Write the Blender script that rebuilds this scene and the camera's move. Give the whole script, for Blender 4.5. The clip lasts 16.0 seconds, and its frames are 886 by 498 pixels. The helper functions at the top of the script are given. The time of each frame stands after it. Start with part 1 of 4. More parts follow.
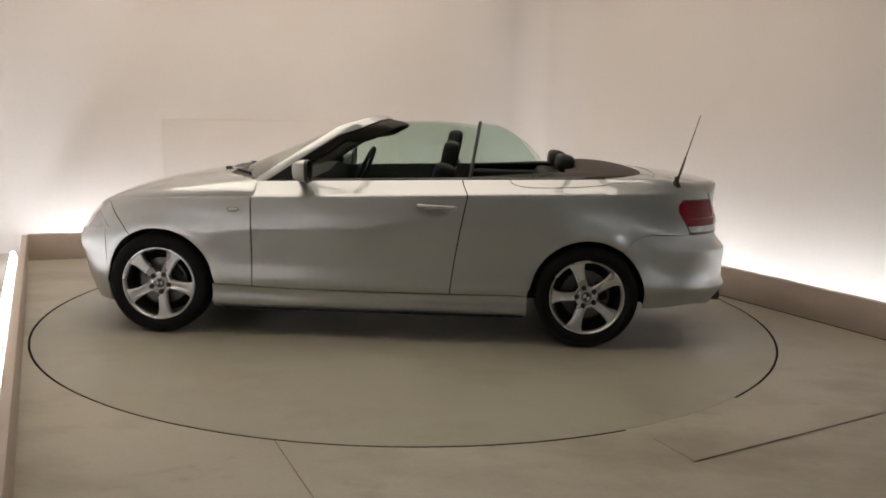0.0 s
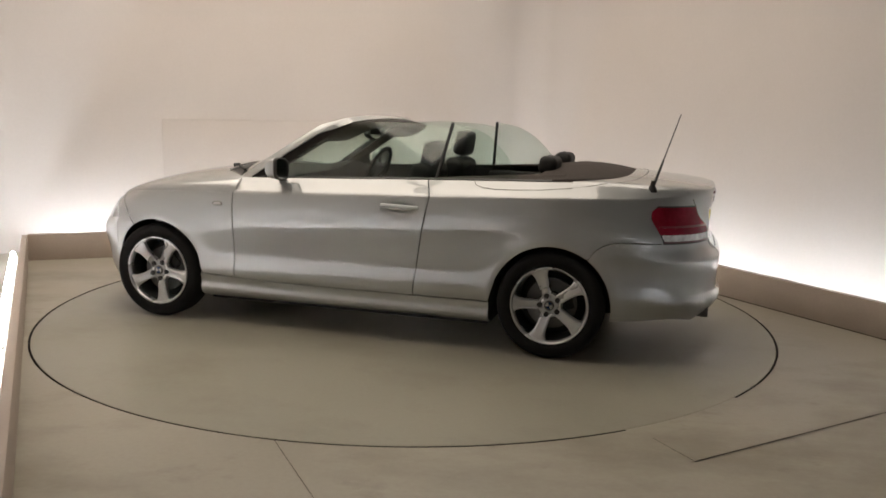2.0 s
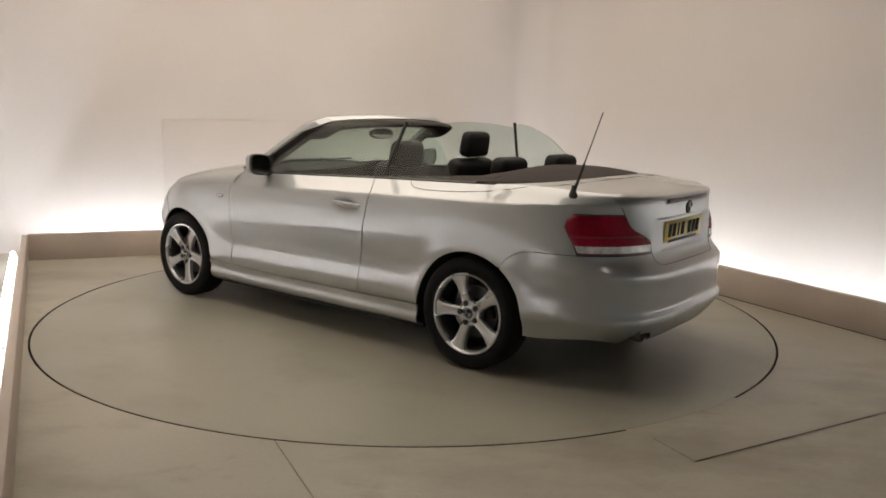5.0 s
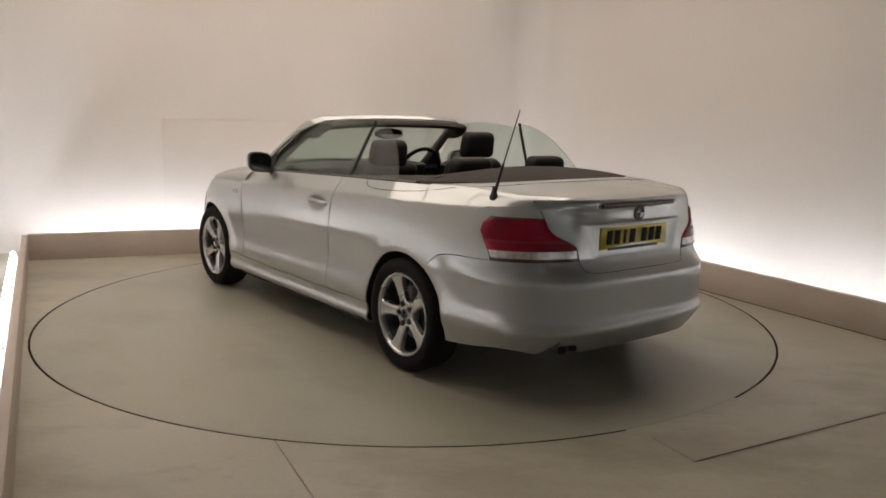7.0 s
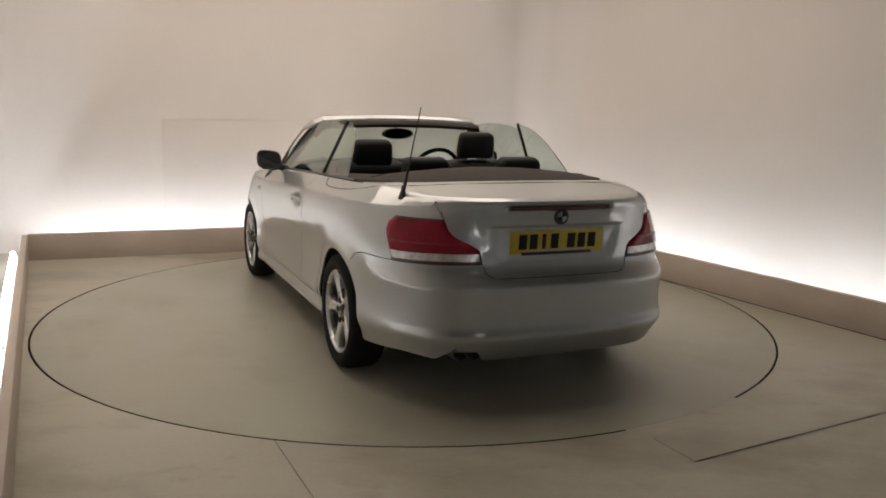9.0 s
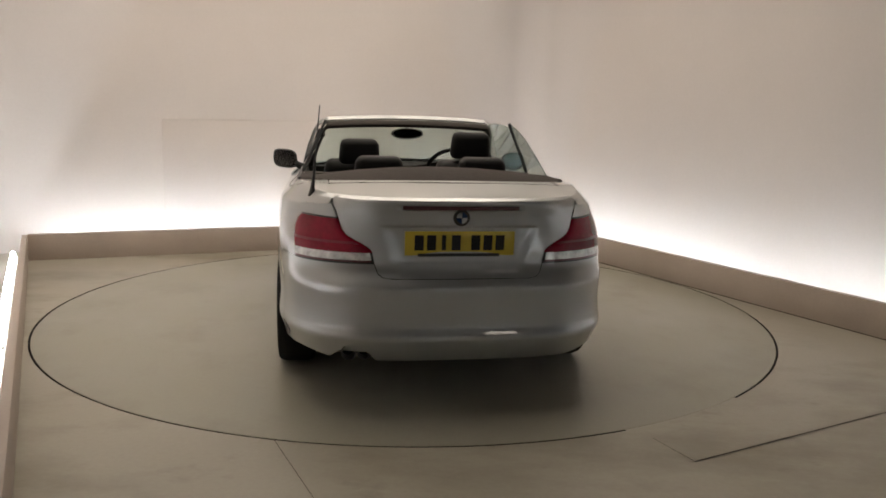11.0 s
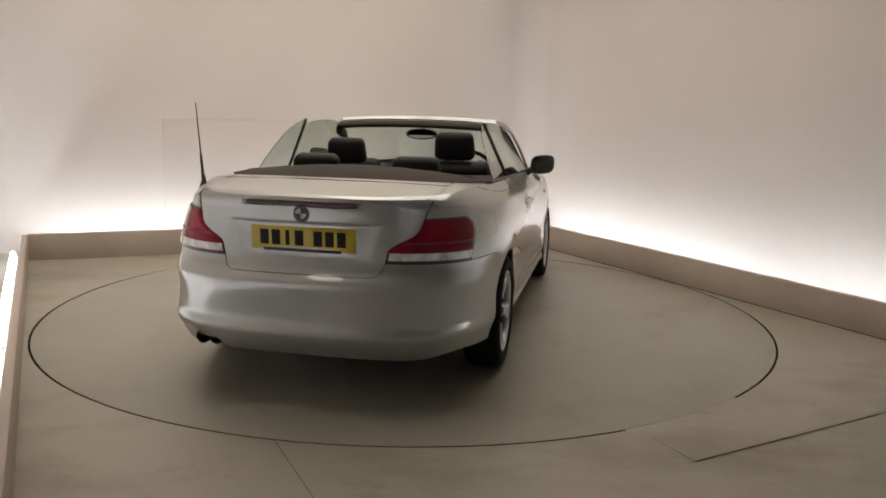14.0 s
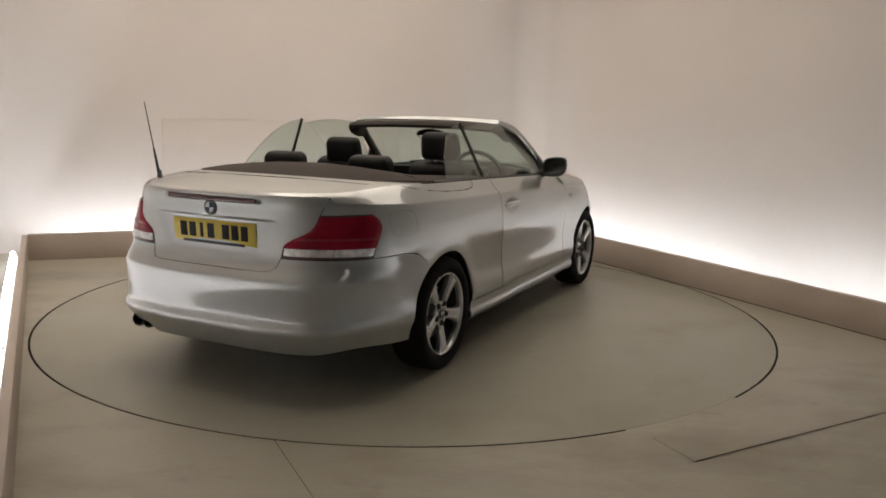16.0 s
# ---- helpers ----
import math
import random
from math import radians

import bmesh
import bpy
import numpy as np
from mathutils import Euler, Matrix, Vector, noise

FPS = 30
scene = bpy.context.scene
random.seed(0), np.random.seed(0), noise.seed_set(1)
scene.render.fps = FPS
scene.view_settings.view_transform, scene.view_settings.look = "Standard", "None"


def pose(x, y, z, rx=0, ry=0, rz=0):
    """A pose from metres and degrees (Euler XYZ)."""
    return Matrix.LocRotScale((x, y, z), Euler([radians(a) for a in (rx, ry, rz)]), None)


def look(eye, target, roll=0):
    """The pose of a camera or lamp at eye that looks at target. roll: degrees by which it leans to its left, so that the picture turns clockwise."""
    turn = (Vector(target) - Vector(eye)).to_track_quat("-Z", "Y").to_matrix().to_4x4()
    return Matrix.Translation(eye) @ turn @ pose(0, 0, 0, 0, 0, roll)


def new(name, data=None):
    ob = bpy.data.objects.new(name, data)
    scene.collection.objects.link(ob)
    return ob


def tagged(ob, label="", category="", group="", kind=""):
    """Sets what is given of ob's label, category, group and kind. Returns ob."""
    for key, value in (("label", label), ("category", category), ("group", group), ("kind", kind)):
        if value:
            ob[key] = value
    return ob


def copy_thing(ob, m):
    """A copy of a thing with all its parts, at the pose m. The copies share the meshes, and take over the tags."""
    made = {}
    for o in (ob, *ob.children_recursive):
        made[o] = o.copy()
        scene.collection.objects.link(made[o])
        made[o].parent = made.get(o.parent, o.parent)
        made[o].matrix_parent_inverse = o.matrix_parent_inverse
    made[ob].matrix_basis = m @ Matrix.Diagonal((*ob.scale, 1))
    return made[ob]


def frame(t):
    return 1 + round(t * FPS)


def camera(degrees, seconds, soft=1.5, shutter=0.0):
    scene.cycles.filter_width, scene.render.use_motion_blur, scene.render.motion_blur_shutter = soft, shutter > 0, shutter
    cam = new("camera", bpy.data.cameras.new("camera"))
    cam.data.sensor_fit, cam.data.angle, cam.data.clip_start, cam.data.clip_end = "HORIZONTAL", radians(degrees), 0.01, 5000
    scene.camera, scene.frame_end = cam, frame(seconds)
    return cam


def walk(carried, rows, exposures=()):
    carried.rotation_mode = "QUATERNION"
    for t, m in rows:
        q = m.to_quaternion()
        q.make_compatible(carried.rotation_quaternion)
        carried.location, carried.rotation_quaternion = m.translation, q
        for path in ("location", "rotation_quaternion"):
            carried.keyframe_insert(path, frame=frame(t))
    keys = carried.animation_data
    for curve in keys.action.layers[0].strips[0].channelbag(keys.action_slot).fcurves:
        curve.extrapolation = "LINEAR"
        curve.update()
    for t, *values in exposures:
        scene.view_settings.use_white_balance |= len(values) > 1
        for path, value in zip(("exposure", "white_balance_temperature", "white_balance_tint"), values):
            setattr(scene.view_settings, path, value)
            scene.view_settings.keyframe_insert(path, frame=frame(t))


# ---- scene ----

cam = camera(57.58, 16.0, soft=1.7)
EYE = (0.0, -5.7406, 1.4106)
AIM = (0.0391, -4.7554, 1.2439)
walk(cam, [(0.0, look(EYE, AIM, 1.344)), (16.0, look(EYE, AIM, 1.344))],
     exposures=[(0.0, 0.07), (4.0, 0.07), (6.5, 0.02), (7.5, -0.06), (9.0, -0.05), (12.0, -0.05), (16.0, -0.10)])

# ---- light ----
scene.view_settings.exposure = 0.0
world = bpy.data.worlds.new("world")
scene.world = world
world.use_nodes = True
world.node_tree.nodes["Background"].inputs[0].default_value = (0.9, 0.92, 1.0, 1)
world.node_tree.nodes["Background"].inputs[1].default_value = 0.02
TUBE_POWER = 64.0
CEILING_POWER = 2.2


# ---- materials ----
def material(name, color, rough=0.5, metal=0.0, coat=0.0, coat_ior=1.6, vary=0.08, scale=3.0, grain=60.0, bump=0.0, rough_vary=0.1, spec=0.5):
    """A surface with variation at two scales, and fine relief."""
    m = bpy.data.materials.new(name)
    m.use_nodes = True
    nt = m.node_tree
    b = nt.nodes["Principled BSDF"]
    b.inputs["Roughness"].default_value = rough
    b.inputs["Metallic"].default_value = metal
    b.inputs["Coat Weight"].default_value = coat
    b.inputs["Coat Roughness"].default_value = 0.025
    b.inputs["Coat IOR"].default_value = coat_ior
    b.inputs["Specular IOR Level"].default_value = spec
    tc = nt.nodes.new("ShaderNodeTexCoord")
    big = nt.nodes.new("ShaderNodeTexNoise")
    big.inputs["Scale"].default_value = scale
    big.inputs["Detail"].default_value = 5
    fine = nt.nodes.new("ShaderNodeTexNoise")
    fine.inputs["Scale"].default_value = grain
    fine.inputs["Detail"].default_value = 3
    nt.links.new(tc.outputs["Object"], big.inputs["Vector"])
    nt.links.new(tc.outputs["Object"], fine.inputs["Vector"])
    mix = nt.nodes.new("ShaderNodeMath")
    mix.operation = "MULTIPLY_ADD"
    mix.inputs[1].default_value = 0.35
    nt.links.new(fine.outputs["Fac"], mix.inputs[0])
    nt.links.new(big.outputs["Fac"], mix.inputs[2])
    ramp = nt.nodes.new("ShaderNodeMapRange")
    ramp.inputs["From Min"].default_value = 0.4
    ramp.inputs["From Max"].default_value = 0.95
    ramp.inputs["To Min"].default_value = 1 - vary
    ramp.inputs["To Max"].default_value = 1 + vary
    nt.links.new(mix.outputs[0], ramp.inputs["Value"])
    col = nt.nodes.new("ShaderNodeVectorMath")
    col.operation = "SCALE"
    col.inputs[0].default_value = color
    nt.links.new(ramp.outputs[0], col.inputs["Scale"])
    nt.links.new(col.outputs[0], b.inputs["Base Color"])
    rr = nt.nodes.new("ShaderNodeMapRange")
    rr.inputs["From Min"].default_value = 0.3
    rr.inputs["From Max"].default_value = 0.7
    rr.inputs["To Min"].default_value = max(0.02, rough * (1 - rough_vary))
    rr.inputs["To Max"].default_value = min(1, rough * (1 + rough_vary))
    nt.links.new(big.outputs["Fac"], rr.inputs["Value"])
    nt.links.new(rr.outputs[0], b.inputs["Roughness"])
    if bump:
        bp = nt.nodes.new("ShaderNodeBump")
        bp.inputs["Strength"].default_value = bump
        bp.inputs["Distance"].default_value = 0.002
        nt.links.new(fine.outputs["Fac"], bp.inputs["Height"])
        nt.links.new(bp.outputs[0], b.inputs["Normal"])
    return m


def stain(m, color, scale, stretch, low, high, turn=24):
    """Adds worn smears of another colour to a material."""
    nt = m.node_tree
    b = nt.nodes["Principled BSDF"]
    old = b.inputs["Base Color"].links[0].from_socket
    tc, mp, tx = nt.nodes.new("ShaderNodeTexCoord"), nt.nodes.new("ShaderNodeMapping"), nt.nodes.new("ShaderNodeTexNoise")
    mp.inputs["Rotation"].default_value = (0, 0, radians(turn))
    mp.inputs["Scale"].default_value = stretch
    tx.inputs["Scale"].default_value, tx.inputs["Detail"].default_value, tx.inputs["Roughness"].default_value = scale, 7, 0.62
    rg, mx = nt.nodes.new("ShaderNodeMapRange"), nt.nodes.new("ShaderNodeMix")
    rg.inputs["From Min"].default_value, rg.inputs["From Max"].default_value = low, high
    mx.data_type = "RGBA"
    nt.links.new(tc.outputs["Object"], mp.inputs["Vector"])
    nt.links.new(mp.outputs[0], tx.inputs["Vector"])
    nt.links.new(tx.outputs["Fac"], rg.inputs["Value"])
    nt.links.new(rg.outputs[0], mx.inputs["Factor"])
    nt.links.new(old, mx.inputs["A"])
    mx.inputs["B"].default_value = (*color, 1)
    nt.links.new(mx.outputs["Result"], b.inputs["Base Color"])


def glow(name, color, strength):
    m = bpy.data.materials.new(name)
    m.use_nodes = True
    b = m.node_tree.nodes["Principled BSDF"]
    b.inputs["Base Color"].default_value = (*color, 1)
    b.inputs["Emission Color"].default_value = (*color, 1)
    b.inputs["Emission Strength"].default_value = strength
    return m


def clear(name, color, rough=0.0, ior=1.45):
    m = bpy.data.materials.new(name)
    m.use_nodes = True
    b = m.node_tree.nodes["Principled BSDF"]
    b.inputs["Base Color"].default_value = (*color, 1)
    b.inputs["Roughness"].default_value = rough
    b.inputs["IOR"].default_value = ior
    b.inputs["Transmission Weight"].default_value = 1.0
    return m


M_WALL = material("wall_paint", (0.56, 0.515, 0.485), 0.75, vary=0.05, scale=0.6, grain=40, bump=0.15)
M_KERB = material("kerb_paint", (0.40, 0.335, 0.285), 0.6, vary=0.10, scale=2.5, grain=70, bump=0.15)
M_FLOOR = material("floor_paint", (0.335, 0.308, 0.249), 0.42, vary=0.12, scale=0.9, grain=45, bump=0.12, rough_vary=0.3)
M_DISC = material("turntable_paint", (0.288, 0.274, 0.218), 0.39, vary=0.09, scale=1.27, grain=45, bump=0.12, rough_vary=0.22)
stain(M_FLOOR, (0.155, 0.128, 0.082), 0.8, (0.9, 1.6, 1), 0.48, 0.80)
stain(M_FLOOR, (0.15, 0.128, 0.098), 2.6, (0.9, 1.5, 1), 0.60, 0.90)
stain(M_DISC, (0.19, 0.168, 0.118), 1.05, (1.1, 1.5, 1), 0.52, 0.95, 70)
stain(M_DISC, (0.20, 0.184, 0.146), 1.8, (0.9, 1.3, 1), 0.60, 1.15, -35)
M_JOINT = material("joint_dark", (0.02, 0.017, 0.014), 0.9)
M_SEAM = material("joint_brown", (0.075, 0.058, 0.042), 0.9, vary=0.4, scale=6)
M_DARK = material("studio_grey", (0.60, 0.58, 0.56), 0.8)
M_CEIL = material("ceiling_paint", (0.52, 0.50, 0.47), 0.8)
M_TUBE = glow("tube_light", (0.83, 0.915, 1.0), TUBE_POWER)
M_PANEL = glow("ceiling_diffuser", (1.0, 0.885, 0.755), CEILING_POWER)
M_WHITE = material("white_enamel", (0.75, 0.75, 0.73), 0.4)

M_PAINT = material("silver_paint", (0.345, 0.357, 0.357), 0.42, metal=0.58, coat=1.0, coat_ior=1.95, vary=0.02, scale=1.2, grain=900, rough_vary=0.04)
M_RUBBER = material("tyre_rubber", (0.010, 0.0095, 0.0095), 0.9, spec=0.15, vary=0.2, grain=120, bump=0.3)
M_ALLOY = material("wheel_alloy", (0.49, 0.50, 0.51), 0.28, metal=0.68, coat=0.5, vary=0.06, grain=200)
M_BLACK = material("black_plastic", (0.015, 0.015, 0.015), 0.5, vary=0.15, grain=300, bump=0.1)
M_UNDER = material("underbody_black", (0.012, 0.012, 0.012), 0.9, vary=0.2)
M_LEATHER = material("black_leather", (0.0085, 0.008, 0.008), 0.6, spec=0.2, vary=0.2, grain=180, bump=0.35)
M_CLOTH = material("grey_brown_fabric", (0.052, 0.044, 0.040), 0.95, vary=0.15, grain=400, bump=0.5, spec=0.2)
M_CHROME = material("chrome", (0.75, 0.74, 0.72), 0.12, metal=1.0, vary=0.03)
M_STEEL = material("brake_steel", (0.10, 0.10, 0.10), 0.45, metal=0.9)
M_RED = material("red_lens", (0.19, 0.007, 0.020), 0.16, coat=0.0, spec=0.3, vary=0.35, scale=9, grain=40, bump=0.1)
M_RIB = material("rib_red_lens", (0.17, 0.006, 0.02), 0.3, spec=0.3)
M_DARKRED = material("dark_red_lens", (0.06, 0.006, 0.010), 0.3, coat=0.3)
M_LINING = material("headliner_grey", (0.034, 0.029, 0.025), 0.9, grain=300, bump=0.3, spec=0.2)
M_SHUT = material("shut_line_grey", (0.14, 0.135, 0.13), 0.8)
M_CLEARLENS = material("clear_lens", (0.62, 0.61, 0.60), 0.2, metal=0.25, coat=1.0, vary=0.35, scale=28)
M_YELLOW = material("yellow_plate", (0.45, 0.34, 0.028), 0.35, vary=0.05)
M_MIRROR = material("mirror_glass", (0.45, 0.46, 0.46), 0.03, metal=1.0, vary=0.01)
M_BLUE = material("badge_blue", (0.02, 0.045, 0.11), 0.25, coat=1.0)
M_BADGEWHITE = material("badge_white", (0.45, 0.45, 0.45), 0.25, coat=1.0)
M_HEAD = material("headlamp_lens", (0.42, 0.43, 0.45), 0.12, metal=0.3, coat=1.0, vary=0.2, scale=14)
M_GLASS = clear("window_glass", (0.78, 0.88, 0.83))


# ---- mesh helpers ----
def part(name, bm, mat, parent=None, label="", sharp=38):
    """One mesh object from a bmesh, under a thing or a part."""
    bm.normal_update()
    for e in bm.edges:
        e.smooth = not (len(e.link_faces) == 2 and e.calc_face_angle(0) > radians(sharp))
    for f in bm.faces:
        f.smooth = True
    me = bpy.data.meshes.new(name)
    bm.to_mesh(me)
    bm.free()
    me.materials.append(mat)
    ob = new(name, me)
    if parent:
        ob.parent = parent
    if label:
        tagged(ob, label)
    return ob


def sheet(f, S, V, thick=0.0, bm=None, flip=False, core=(0, 0, 0.45)):
    """A grid of faces over the surface f(s, v); its thickness lies on the side of the core."""
    bm = bm or bmesh.new()
    rows = [[bm.verts.new(f(s, v)) for v in V] for s in S]
    faces = []
    for a, b in zip(rows, rows[1:]):
        for i in range(len(V) - 1):
            q = (a[i], b[i], b[i + 1], a[i + 1])
            faces.append(bm.faces.new(q[::-1] if flip else q))
    bm.normal_update()
    c = Vector(core)
    lean = 0.0
    for fc in faces:
        m = fc.calc_center_median()
        lean += fc.calc_area() * fc.normal.dot(Vector((m.x - c.x if abs(m.x) > 1.9 else 0.0, m.y - c.y, m.z - c.z)))
    if lean < 0:
        bmesh.ops.reverse_faces(bm, faces=faces)
        bm.normal_update()
    if thick:
        back = [[bm.verts.new(v.co - v.normal * thick) for v in row] for row in rows]
        n, k = len(rows), len(V)
        quads = [(back[i][j], back[i][j + 1], back[i + 1][j + 1], back[i + 1][j]) for i in range(n - 1) for j in range(k - 1)]
        quads += [(rows[i][j], rows[i + 1][j], back[i + 1][j], back[i][j]) for j in (0, k - 1) for i in range(n - 1)]
        quads += [(rows[i][j], back[i][j], back[i][j + 1], rows[i][j + 1]) for i in (0, n - 1) for j in range(k - 1)]
        bmesh.ops.recalc_face_normals(bm, faces=faces + [bm.faces.new(q) for q in quads])
    return bm


def box(bm, lo, hi, bevel=0.0, m=None, seg=2):
    g = bmesh.ops.create_cube(bm, size=1)
    vs = g["verts"]
    for v in vs:
        v.co = Vector([lo[i] + (hi[i] - lo[i]) * (v.co[i] + 0.5) for i in range(3)])
    if bevel:
        es = list({e for v in vs for e in v.link_edges})
        r = bmesh.ops.bevel(bm, geom=es, offset=bevel, segments=seg, affect="EDGES", profile=0.5)
        vs = list({v for f in r["faces"] for v in f.verts} | {v for v in vs if v.is_valid})
    if m is not None:
        bmesh.ops.transform(bm, matrix=m, verts=vs)
    return bm


def lathe(bm, profile, n=48, m=None, close=True):
    """Spin (r, h) points about the local y axis."""
    rings = []
    for r, h in profile:
        rings.append([bm.verts.new((r * math.cos(2 * math.pi * k / n), h, r * math.sin(2 * math.pi * k / n))) for k in range(n)])
    pairs = list(zip(rings, rings[1:])) + ([(rings[-1], rings[0])] if close else [])
    for a, b in pairs:
        for k in range(n):
            bm.faces.new((a[k], a[(k + 1) % n], b[(k + 1) % n], b[k]))
    if m is not None:
        bmesh.ops.transform(bm, matrix=m, verts=[v for ring in rings for v in ring])
    return bm


def tube(bm, pts, r, n=8, taper=None):
    """A round bar along points."""
    pts = [Vector(q) for q in pts]
    rings = []
    for i, q in enumerate(pts):
        d = (pts[min(i + 1, len(pts) - 1)] - pts[max(i - 1, 0)]).normalized()
        a = d.orthogonal().normalized()
        b = d.cross(a)
        rr = r if taper is None else taper[i]
        rings.append([bm.verts.new(q + rr * (math.cos(2 * math.pi * k / n) * a + math.sin(2 * math.pi * k / n) * b)) for k in range(n)])
    for a, b in zip(rings, rings[1:]):
        for k in range(n):
            j = min(range(n), key=lambda t: (b[t].co - a[0].co).length)
            bm.faces.new((a[k], a[(k + 1) % n], b[(k + 1 + j) % n], b[(k + j) % n]))
    bm.faces.new(rings[0][::-1])
    bm.faces.new(rings[-1])
    return bm


def lerp(a, b, t):
    return a + (b - a) * t


def span(a, b, n):
    return [a + (b - a) * i / (n - 1) for i in range(n)]


# ---- the bay ----
LEFT, BACK, RIGHT = ((-0.912, -0.41), 2.515), ((-0.347, 0.938), 2.68), ((0.90, 0.435), 2.505)
FRONT = ((0.41, -0.912), 9.0)


def meet(a, b, off):
    (a1, a2), da = a
    (b1, b2), db = b
    da, db = da + off, db + off
    det = a1 * b2 - a2 * b1
    return Vector(((da * b2 - db * a2) / det, (a1 * db - b1 * da) / det, 0))


def wall_between(name, p, q, z0, z1, thick, mat, label, kind="structure", bevel=0.0, parent=None):
    """An upright slab from p to q, its thickness on the left hand of the way."""
    bm = bmesh.new()
    d = q - p
    m = Matrix.Translation((p.x, p.y, 0)) @ Matrix.Rotation(math.atan2(d.y, d.x), 4, "Z")
    box(bm, (0, 0, z0), (d.length, thick, z1), bevel, m)
    return tagged(part(name, bm, mat, parent), label, kind=kind)


TROUGH = 0.47
CEIL_Z = 3.6
kA, kB = meet(LEFT, BACK, 0), meet(BACK, RIGHT, 0)
left_dir = Vector((0.41, -0.912, 0))
right_dir = Vector((0.435, -0.90, 0))
kD, kE = kA + left_dir * 6.4, kB + right_dir * 9.6
wall_between("kerb_left", kD, kA, 0, 0.24, 0.045, M_KERB, "low beige painted kerb board edging the turntable floor", bevel=0.006)
wall_between("kerb_back", kA, kB, 0, 0.24, 0.045, M_KERB, "low beige painted kerb board below the back wall", bevel=0.006)
wall_between("kerb_right", kB, kE, 0, 0.24, 0.045, M_KERB, "low beige painted kerb board below the side wall", bevel=0.006)
# Added out of view: keeps the front tubes from mirroring in the car.
wall_between("front_tube_screen", meet(RIGHT, FRONT, 0), meet(FRONT, LEFT, 0), 0, 0.24, 0.045, M_KERB, "low beige board added out of view to screen the front tubes", bevel=0.006)
# Thin brown strip for the dirt line along the kerb's foot.
wall_between("kerb_grime_right", kB - Vector((0.9, 0.435, 0)) * 0.003, kE - Vector((0.9, 0.435, 0)) * 0.003, 0, 0.006, 0.004, M_SEAM, "dark grimy line at the foot of the kerb")
wA, wB = meet(LEFT, BACK, TROUGH), meet(BACK, RIGHT, TROUGH)
wD, wE = meet(FRONT, LEFT, TROUGH), meet(RIGHT, FRONT, TROUGH)
wall_between("wall_left", wD, wA, -0.02, CEIL_Z, 0.12, M_WALL, "smooth off-white side wall lit from below")
wall_between("wall_back", wA, wB, -0.02, CEIL_Z, 0.12, M_WALL, "smooth off-white back wall lit from below")
wall_between("wall_right", wB, wE, -0.02, CEIL_Z, 0.12, M_WALL, "smooth off-white side wall lit from below")
# Unseen wall that closes the bay; kept pale to bounce light onto the car.
wall_between("wall_front", wE, wD, -0.02, CEIL_Z, 0.12, M_DARK, "plain grey wall added out of view, pale to bounce light")



def cove(name, p, a, b, r=0.32):
    """A rounded plaster corner between two walls that run from p along a and b."""
    a, b = a.normalized(), b.normalized()
    half = a.angle(b) / 2
    reach = r / math.tan(half)
    c = p + (a + b).normalized() * (r / math.sin(half))
    u, w = p + a * reach - c, p + b * reach - c
    total = u.angle(w)
    bm = bmesh.new()
    rows = []
    for k in span(0, 1, 19):
        d = (u * math.sin((1 - k) * total) + w * math.sin(k * total)) / math.sin(total)
        q = c + d * 0.999
        rows.append([bm.verts.new((q.x, q.y, z)) for z in (-0.01, CEIL_Z)])
    corner = [bm.verts.new((p.x, p.y, z)) for z in (-0.01, CEIL_Z)]
    for m, n in zip(rows, rows[1:]):
        bm.faces.new((m[0], n[0], n[1], m[1]))
    bm.faces.new((rows[-1][0], corner[0], corner[1], rows[-1][1]))
    bm.faces.new((corner[0], rows[0][0], rows[0][1], corner[1]))
    bmesh.ops.recalc_face_normals(bm, faces=bm.faces)
    return tagged(part(name, bm, M_WALL), "smooth rounded off-white corner between the walls", kind="structure")


cove("wall_cove_back", wB, wA - wB, wE - wB)
cove("wall_cove_side", wA, wB - wA, wD - wA)

# shallow hatch board on the back wall
hatch_a, hatch_b = wA + (wB - wA).normalized() * 1.72, wA + (wB - wA).normalized() * 4.2
wall_between("wall_hatch", hatch_b, hatch_a, 0.02, 1.285, 0.006, M_WALL, "flush off-white hatch board on the back wall", bevel=0.003)

TABLE_R = 2.478


def floor_ring():
    bm = bmesh.new()
    n = 360
    inner, outer = [], []
    for k in range(n):
        a = 2 * math.pi * k / n
        d = Vector((math.cos(a), math.sin(a), 0))
        best = 99.0
        for (nx, ny), dist in (LEFT, BACK, RIGHT, FRONT):
            c = nx * d.x + ny * d.y
            if c > 1e-6:
                best = min(best, (dist + TROUGH) / c)
        inner.append(bm.verts.new(d * (TABLE_R + 0.013)))
        outer.append(bm.verts.new(d * best))
    for k in range(n):
        j = (k + 1) % n
        bm.faces.new((inner[k], outer[k], outer[j], inner[j]))
    return tagged(part("floor", bm, M_FLOOR), "olive grey painted studio floor around the turntable", kind="structure")


floor_ring()
# Near-black pit: the shade inside the groove is put into its colour.
bm = bmesh.new()
lathe(bm, [(TABLE_R + 0.0135, -0.001), (TABLE_R + 0.0135, -0.06), (0.001, -0.06)], 240, Matrix.Rotation(radians(90), 4, "X"), close=False)
tagged(part("turntable_pit", bm, M_JOINT), "shallow pit under the turntable, coloured near black for the groove's shade", kind="structure")

bm = bmesh.new()
lathe(bm, [(TABLE_R, -0.002), (TABLE_R - 0.002, 0.0), (0.001, 0.0)], 240, Matrix.Rotation(radians(90), 4, "X"), close=False)
turntable = tagged(part("turntable", bm, M_DISC), "large round olive grey painted turntable set in the floor", "turntable")
# The disc's edge is near black too, so the groove looks shaded.
bm = bmesh.new()
